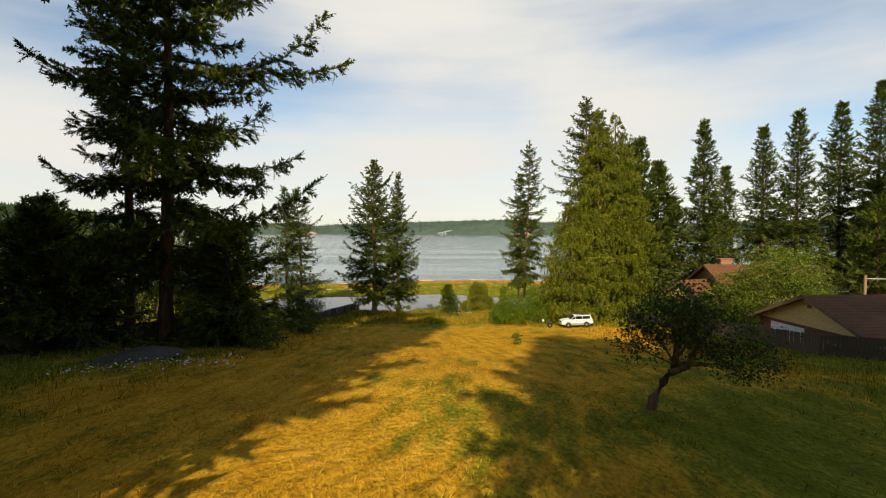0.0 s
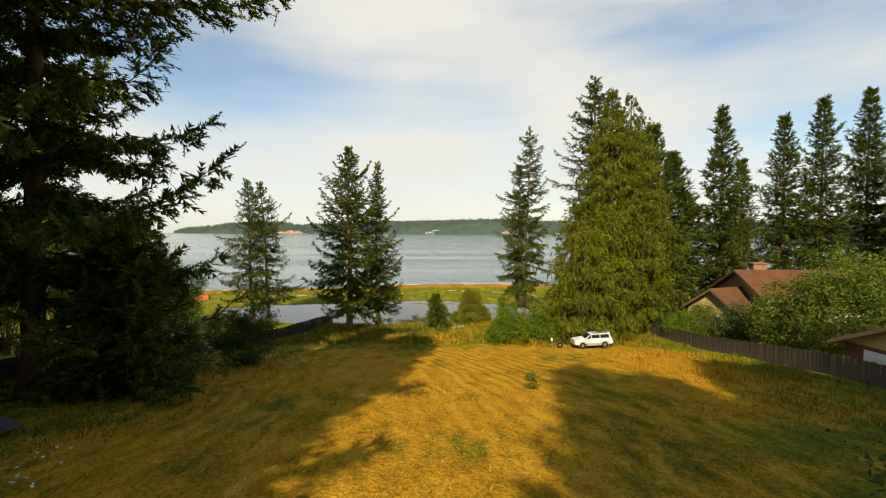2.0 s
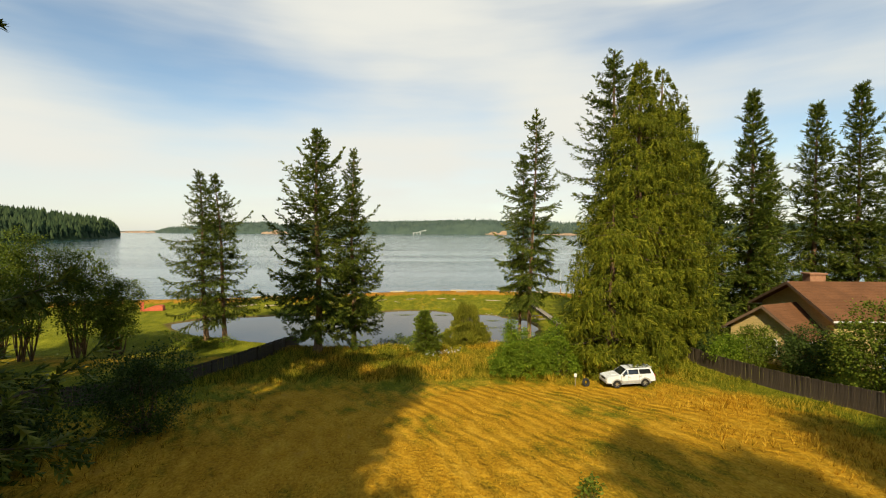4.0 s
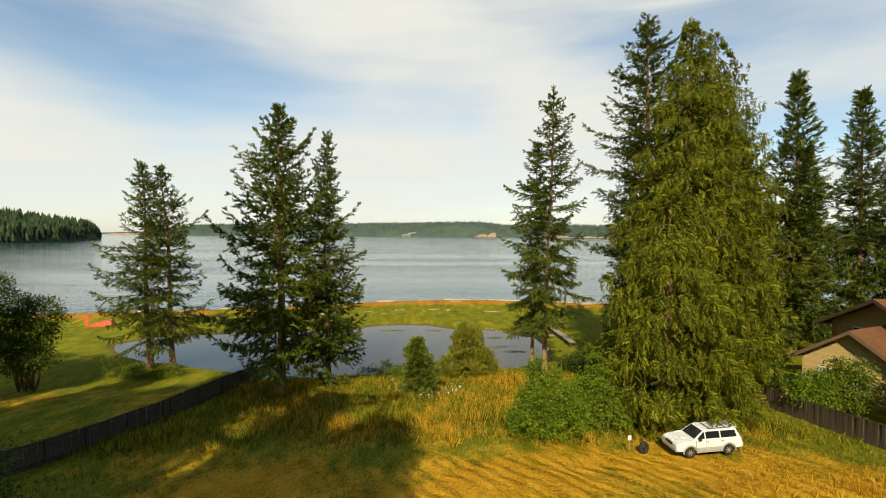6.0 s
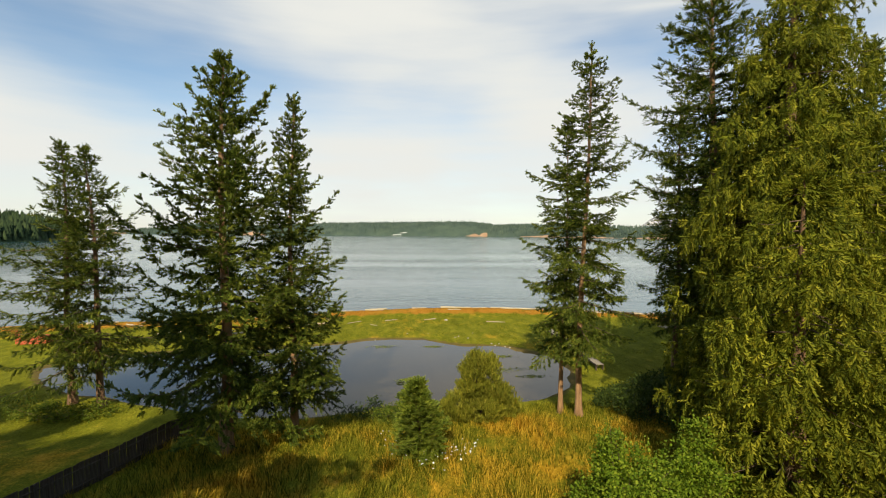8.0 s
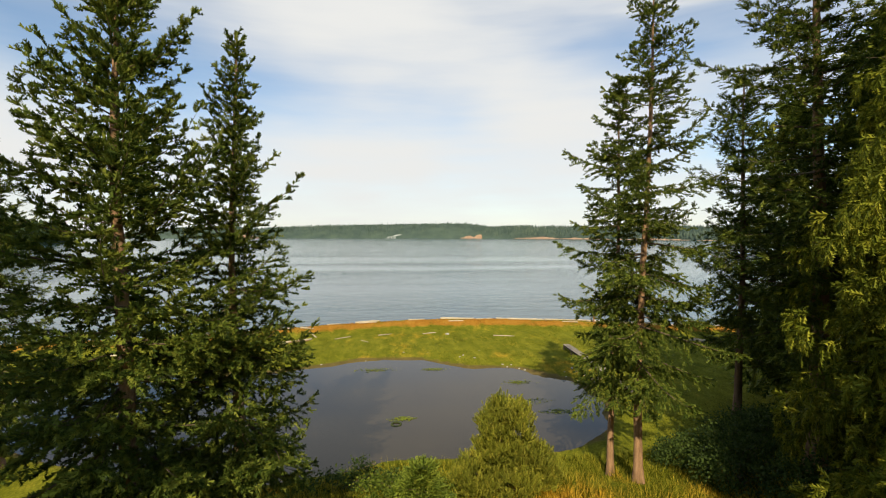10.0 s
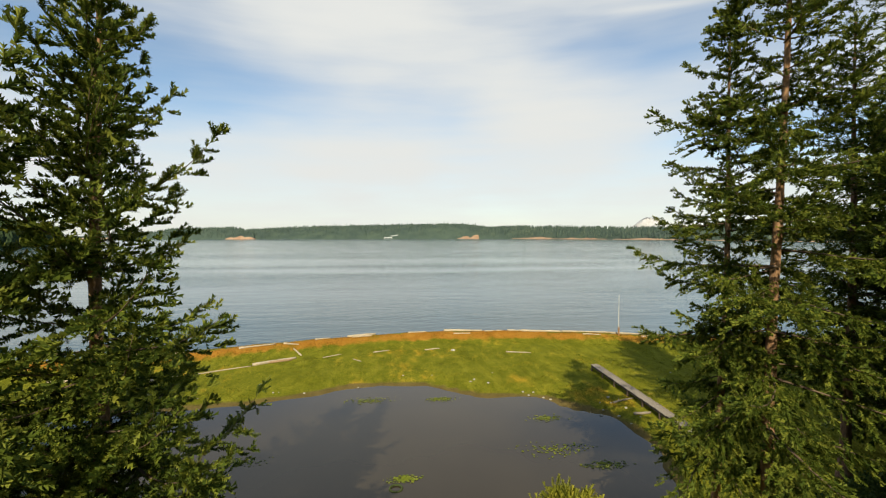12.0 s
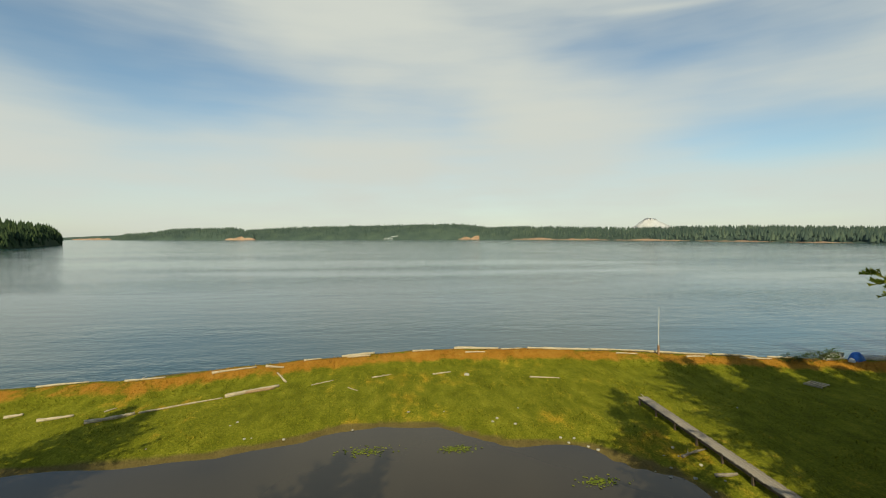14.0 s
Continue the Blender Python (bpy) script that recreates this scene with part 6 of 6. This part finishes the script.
rock(4.85, 97.6, 0.28, 1, "white boulder alone on the grassy spit")
rng = random.Random(5)
for i, (x, y) in enumerate(((9.2, 83.0), (9.7, 83.4), (8.9, 83.6), (10.6, 81.9), (10.2, 82.4), (13.1, 78.6), (12.6, 79.2), (13.6, 79.4), (14.2, 78.2), (5.1, 86.1), (5.5, 86.6), (-3.9, 85.9), (-4.2, 86.2), (-12.2, 87.0), (-11.9, 87.5), (-10.7, 85.1), (-10.3, 85.2),
                            (23.1, 86.7), (14.6, 80.3), (15.2, 79.2), (14.8, 81.2), (13.9, 80.6), (-8.3, 85.0), (2.0, 88.2), (-0.5, 88.4), (7.4, 88.3), (-16.0, 84.2), (6.5, 85.5), (14.4, 76.9), (15.4, 77.6))):
    rock(x, y + 1.1, rng.uniform(0.06, 0.14), i + 2)


def dock():
    ax, ay, bx, by = 16.78, 89.3, 16.62, 73.4
    ln = U * math.hypot(bx - ax, by - ay)
    t = thing("dock", "old narrow grey plank walkway on short posts", "walkway", pose(ax * U, ay * U, -1.72 * U, 0, 0, math.degrees(math.atan2(by - ay, bx - ax))))
    r = random.Random(8)
    plank = [board_mesh("plank", 0.235, 0.05, 0.86, PLANK, 500 + k) for k in range(3)]
    for i in range(int(ln / 0.25)):
        o = new("plank", plank[r.randrange(3)])
        o.parent = t
        o.matrix_local = pose(i * 0.25, r.uniform(-0.03, 0.03), r.uniform(-0.008, 0.008), r.uniform(-1, 1), 0, r.uniform(-1.5, 1.5))
    for y in (-0.32, 0.32):
        part("stringer", boxed(0, ln, y - 0.05, y + 0.05, -0.2, -0.004, 0.01), BOARD, t)
    for i in range(8):
        for y in (-0.36, 0.36):
            x = 0.2 + i * (ln - 0.4) / 7
            part("post", boxed(x - 0.07, x + 0.07, y - 0.07, y + 0.07, -1.0, -0.02, 0.01), BOARD, t)
    return t


dock()
log(14.7, 81.2, 16.6, 81.9, 0.08, PLANK, "loose grey beam leaning beside the walkway", 471)
log(15.2, 79.2, 16.3, 79.0, 0.11, PLANK, "short grey beam beside the walkway", 472)
log(17.3, 89.6, 17.7, 91.2, 0.05, DRIFT, "thin bleached branch by the walkway", 473)
fp = thing("flagpole", "tall thin white pole at the water's edge", "pole", pose(*on(24.6, 100.6)) @ Matrix.Scale(U, 4))
v, f = tube([(0, 0, -0.2), (0, 0, 1.2), (0, 0, 3.0), (0.02, 0, 4.7)], [0.045, 0.045, 0.035, 0.025], 10)
part("shaft", mesh_data("shaft", v, [f], METAL_POLE, True), METAL_POLE, fp)
part("base_post", boxed(-0.08, 0.08, -0.08, 0.08, -0.2, 0.9, 0.01), BARK_SUNLIT, fp, "yellowed wooden base post")


def rowboat(x, y, yaw, length, label, mat=HULL, roll=0, flip=False):
    n, m = 11, 9
    bm = bmesh.new()
    rows = []
    for i in range(n):
        s = i / (n - 1)
        w_ = max(0.04, 0.62 * (1 - (abs(s - 0.42) / 0.62) ** 2.2))
        sheer = 0.45 + 0.18 * s ** 2
        rows.append([bm.verts.new((length * (s - 0.5), w_ * math.cos(math.pi * (j / (m - 1))), sheer - (sheer) * math.sin(math.pi * j / (m - 1)) ** 0.7)) for j in range(m)])
    for i in range(n - 1):
        for j in range(m - 1):
            bm.faces.new((rows[i][j], rows[i + 1][j], rows[i + 1][j + 1], rows[i][j + 1]))
    bmesh.ops.solidify(bm, geom=bm.faces[:], thickness=0.03)
    t = thing("rowboat", label, "boat", pose(*on(x, y, 0.55 if flip else 0.02), 180 if flip else roll, 0, yaw))
    part("hull", bm, mat, t, smooth=True)
    for xx in (-0.5, 0.3):
        part("thwart", boxed(xx * length / 2, xx * length / 2 + 0.22, -0.5, 0.5, 0.30, 0.33, 0.01), PLANK, t)
    return t


def drape(name, label, x, y, yaw, lx, ly, lz, mat, seed, category):
    """A thing covered by a slack sheet: a lumpy, creased dome with a hem on the ground."""
    nx_, ny_ = 18, 12
    u, v = np.meshgrid(np.linspace(-1, 1, nx_), np.linspace(-1, 1, ny_), indexing="ij")
    hgt = np.clip(1 - np.abs(u) ** 3, 0, 1) * np.clip(1 - np.abs(v) ** 3, 0, 1)
    hgt = lz * hgt ** 0.6 * (1 + 0.18 * wavy(u * 3, v * 3, 1.3, seed)) + 0.04 * wavy(u * 9, v * 9, 1.0, seed + 1)
    V = np.stack([u * lx / 2, v * ly / 2, hgt - 0.03], -1).reshape(-1, 3)
    i, j = np.meshgrid(np.arange(nx_ - 1), np.arange(ny_ - 1), indexing="ij")
    F = np.stack([i * ny_ + j, (i + 1) * ny_ + j, (i + 1) * ny_ + j + 1, i * ny_ + j + 1], -1).reshape(-1, 4)
    ob = new(name, mesh_data(name, V, [F], mat, True))
    ob.matrix_world = pose(*on(x, y), 0, 0, yaw)
    return tagged(ob, label, category)


rowboat(40.2, 97.2, 12, 3.4, "white rowboat pulled up by the shore", roll=14)
rowboat(43.9, 97.0, -14, 3.0, "upturned pale rowboat on the shore", flip=True)
drape("tarp", "bright blue tarp over gear beside the boats", 42.2, 96.8, 18, 1.7, 1.1, 0.85, BLUE_TARP, 3, "tarp")
drape("bundle", "white bundle lying by the blue tarp", 41.2, 96.3, 40, 0.9, 0.6, 0.4, HULL, 5, "bundle")
pal = thing("wooden_pallet", "weathered slatted pallet lying on the grass", "pallet", pose(*on(33.4, 92.0, 0.04), 0, 0, 25))
for k in range(6):
    part("slat", boxed(-0.9, 0.9, -0.75 + k * 0.28, -0.62 + k * 0.28, 0.08, 0.11, 0.004), DRIFT, pal)
for k in (-0.8, 0, 0.8):
    part("bearer", boxed(k - 0.05, k + 0.05, -0.78, 0.8, -0.02, 0.08, 0.004), DRIFT, pal)
orange = thing("canvas_shelter", "orange-red canvas shelter with an upright end panel", "shelter", pose(*on(-40.6, 86.2), 0, 0, 10) @ Matrix.Scale(0.78 * U, 4))
part("end_panel", boxed(-1.9, -1.3, -0.08, 0.08, -0.05, 1.75, 0.03), ORANGE_TARP, orange)
bm = bmesh.new()
prof = [(-1.3, 0.15), (-0.6, 0.55), (0.4, 0.85), (1.5, 1.05), (2.1, 0.9), (2.2, 0.0), (-1.3, -0.05)]
lv = [bm.verts.new((x, -0.7 + 0.1 * z, z)) for x, z in prof]
rv = [bm.verts.new((x, 0.7 - 0.1 * z, z)) for x, z in prof]
bm.faces.new(lv)
bm.faces.new(rv[::-1])
for i in range(len(prof)):
    k = (i + 1) % len(prof)
    bm.faces.new((lv[i], rv[i], rv[k], lv[k]))
bmesh.ops.bevel(bm, geom=bm.edges[:], offset=0.06, segments=2, affect="EDGES")
part("cover", bm, ORANGE_TARP, orange)
drape("gravel_mound", "low grey gravel heap under the great firs", -14.8, 20.6, 62, 6.0, 3.0, 0.40, GRAVEL, 9, "gravel heap")
drape("soil_mound", "small brown pile behind the garden fence", 24.0, 53.6, 20, 1.8, 1.2, 0.6, BRICK, 12, "soil pile")
plant_shrub("shore_shrub", "dark straggling shrub on the beach crest", "shrub", on(37.6, 96.8), 120, [(0, 0, 0.4, 1.6, 0.5, 0.5), (2.0, 0, 0.6, 0.8, 0.5, 0.7), (-2, 0.3, 0.3, 1.2, 0.5, 0.4)], 120, 16, 0.14, LEAF, 14, 0.02, 0.18)
plant_shrub("shore_shrub", "leafy shrub leaning over the shaded beach", "shrub", on(46.0, 94.0), 121, [(0, 0, 0.8, 1.6, 1.0, 0.9), (1.2, 0, 1.3, 1.0, 0.8, 0.8)], 160, 16, 0.14, DECID, 14, 0.02, 0.2)
plant_shrub("wild_bush", "green undergrowth round the slim firs", "bush", on(-23.2, 65.6), 122, [(0, 0, 0.5, 1.8, 0.8, 0.6), (2.0, 0.2, 0.5, 1.2, 0.8, 0.6), (-2.0, 0.3, 0.7, 1.5, 0.9, 0.7)], 220, 16, 0.15, DECID, 16, 0.02, 0.2)

# ---- on the pond and beside the car ----
for i, (x, y, r) in enumerate(((-10.0, 75.2, 0.8), (8.2, 75.1, 1.2), (-0.6, 72.6, 0.4), (10.4, 73.0, 0.6), (-3.0, 84.2, 0.8), (2.2, 84.0, 0.6), (9.2, 79.6, 0.6))):
    rng = np.random.default_rng(810 + i)
    n = 150
    a, q = rng.uniform(0, 6.28, n), np.sqrt(rng.random(n)) * r * (1 + 0.4 * rng.standard_normal(n))
    P = np.stack([(x + 1.7 * q * np.cos(a)) * U, (y + 0.7 * q * np.sin(a)) * U, np.full(n, POND_Z + 0.012) + 0.01 * rng.random(n)], -1)
    D = rng.standard_normal((n, 3)) * [1, 1, 0.04]
    L = rng.uniform(0.08, 0.26, n)
    v, f = scatter(P, D, np.array([0, 0, 1.0]) + 0.06 * rng.standard_normal((n, 3)), L, L * 0.7, LEAF_V, LEAF_F)
    tagged(new("pond_weed", mesh_data("pond_weed", v, [f], WEED)), "patch of yellow-green weed floating on the pond", "pond weed", kind="stuff")


def ring_mesh(name, major, minor, material, n=28, m=8, flat=1.0):
    a, b = np.meshgrid(np.linspace(0, 2 * np.pi, n, endpoint=False), np.linspace(0, 2 * np.pi, m, endpoint=False), indexing="ij")
    r = major + minor * np.cos(b)
    v = np.stack([r * np.cos(a), r * np.sin(a), minor * flat * np.sin(b)], -1).reshape(-1, 3)
    i, j = np.meshgrid(np.arange(n), np.arange(m), indexing="ij")
    f = np.stack([i * m + j, (i + 1) % n * m + j, (i + 1) % n * m + (j + 1) % m, i * m + (j + 1) % m], -1).reshape(-1, 4)
    return mesh_data(name, v, [f], material, True)


ring = tagged(new("floating_ring", ring_mesh("floating_ring", 0.36, 0.07, WEED_DARK)), "dark weed-grown ring floating on the pond", "ring")
ring.matrix_world = pose(-1.0 * U, 71.7 * U, POND_Z + 0.02, 4, 0, 0)
post = thing("marker_post", "thin stake with a small white tag beside the car", "marker", pose(*on(9.59, 45.4)))
part("stake", boxed(-0.02, 0.02, -0.02, 0.02, -0.2, 0.95, 0.005), PLANK, post)
part("tag", boxed(-0.10, 0.10, -0.035, -0.022, 0.72, 0.98, 0.006), WHITE_TRIM, post, "white tag")
# black ring added in place of the dark shade at the car's front
shade_ring_at = on(10.25, 45.35)
old = thing("old_tyre", "added black ring standing in for the dark shade before the car", "tyre", pose(shade_ring_at[0], shade_ring_at[1], shade_ring_at[2] + 0.30, 82, 0, 25))
part("tread", ring_mesh("tread", 0.24, 0.10, TYRE, flat=1.1), TYRE, old)

# ---- grass ----


def grass(name, label, n, area, tall, seed, keep=None, lean=0.35, wide=0.5):
    rng = np.random.default_rng(seed)
    x0, x1, y0, y1 = area
    x, y = rng.uniform(x0, x1, n), rng.uniform(y0, y1, n)
    h = np.full(n, 1.0) * tall * rng.uniform(0.45, 1.25, n) * (1 + 0.35 * wavy(x, y, 1.1, seed))
    if keep is not None:
        k = keep(x, y, rng)
        x, y, h = x[k], y[k], h[k]
    x, y = x * U, y * U
    P = np.stack([x, y, height(x, y) - 0.02], -1)
    D = np.array([0, 0, 1.0]) + lean * rng.standard_normal((len(x), 3)) * [1, 1, 0.1]
    N = rng.standard_normal((len(x), 3)) * [1, 1, 0.2]
    V, F = scatter(P, D, N, h, h * wide, TUFT_V, TUFT_F)
    me = mesh_data(name, V, [F], BLADES)
    set_zone(me, np.repeat(x, len(TUFT_V)), np.repeat(y, len(TUFT_V)))
    return tagged(new(name, me), label, "grass", kind="stuff")


def clear_of_water(x, y):
    return (pond_distance(x, y) > 0.5) & (y < np.interp(x, SHORE_X, SHORE_Y) - 0.2)


grass("mown_grass", "short dry stubble and green tufts on the meadow", 62000, (-20, 21.4, 3, 47), 0.15, 601,
      lambda x, y, r: r.random(len(x)) < (0.30 + 0.70 * (1 - smooth(y, 12, 46))) * (0.55 + 0.45 * wavy(x, y, 0.9, 31)), 0.9, 1.0)
grass("long_grass", "long yellow-green seeding grass at the meadow's foot", 28000, (-17, 21, 45.5, 66), 0.62, 602,
      lambda x, y, r: clear_of_water(x, y) & (x > -11.8 - (62 - y) * 0.35) & (r.random(len(x)) < smooth(y, 45.5, 48)), 0.3, 0.42)
grass("edge_grass", "rough green grass along the meadow's edge", 10000, (10, 21.2, 6, 47), 0.4, 603, lambda x, y, r: r.random(len(x)) < smooth(x, 10, 17), 0.35, 0.45)
grass("rough_grass", "rank grass in the shade under the firs", 8000, (-21, -8, 10, 52), 0.4, 604, lambda x, y, r: (r.random(len(x)) < smooth(-x, 7, 14)) & (x > -22 + (y - 40) * 0.4), 0.4, 0.45)
grass("spit_grass", "short green salt grass on the spit", 52000, (-34, 46, 66, 104.5), 0.20, 605, lambda x, y, r: clear_of_water(x, y) & ((y > 80) | (x > 13.5)), 0.5, 0.7)
grass("shore_weeds", "rust-coloured weeds along the beach crest", 15000, (-45, 46, 89, 106.5), 0.28, 606,
      lambda x, y, r: (np.interp(x, SHORE_X, SHORE_Y) - y > 0.4) & (np.interp(x, SHORE_X, SHORE_Y) - y < 4.6), 0.5, 0.6)
grass("lawn_grass", "soft lawn grass beyond the fence", 8000, (-45, -14, 44, 72), 0.14, 607, lambda x, y, r: clear_of_water(x, y) & (x < -13 - (61 - y) * 0.38), 0.5, 0.7)


def flowers(label, spots, n, seed, high=0.55):
    rng = np.random.default_rng(seed)
    c = np.array(spots)[rng.integers(len(spots), size=n)]
    x = c[:, 0] + rng.standard_normal(n) * c[:, 2]
    y = c[:, 1] + rng.standard_normal(n) * c[:, 2] * 0.7
    x, y = x * U, y * U
    P = np.stack([x, y, height(x, y) + high * rng.uniform(0.6, 1.2, n)], -1)
    D = rng.standard_normal((n, 3)) * [1, 1, 0.2]
    a = np.linspace(0, 2 * np.pi, 8, endpoint=False)
    tv = np.concatenate([np.stack([np.cos(a), np.sin(a), 0.12 * np.ones(8)], -1), [[0, 0, 0]]])
    tf = np.array([(i, (i + 1) % 8, 8) for i in range(8)])
    N = np.array([0, -0.4, 1.0]) + 0.4 * rng.standard_normal((n, 3))
    s = rng.uniform(0.028, 0.056, n)
    V, F = scatter(P, D, N, s, s, tv, tf)
    tagged(new("wildflowers", mesh_data("wildflowers", V, [F], PETAL)), label, "flowers", kind="stuff")


flowers("white daisies in the grass beside the gravel mound", [(-11.0, 16.2, 1.3), (-9.2, 16.8, 0.9), (-12.8, 15.4, 0.6), (-10.4, 18.2, 1.2)], 130, 701)
flowers("small white flowers in the long grass by the young conifer", [(0.9, 54.4, 0.7), (-0.6, 56.3, 0.8), (2.2, 55.6, 0.5)], 90, 702)

# ---- true size ----
bpy.context.view_layer.update()
for ob in list(bpy.data.objects):
    if ob.parent is None and ob.type in {"MESH", "EMPTY"}:
        ob.matrix_world = Matrix.Scale(PLAN_SCALE, 4) @ ob.matrix_world
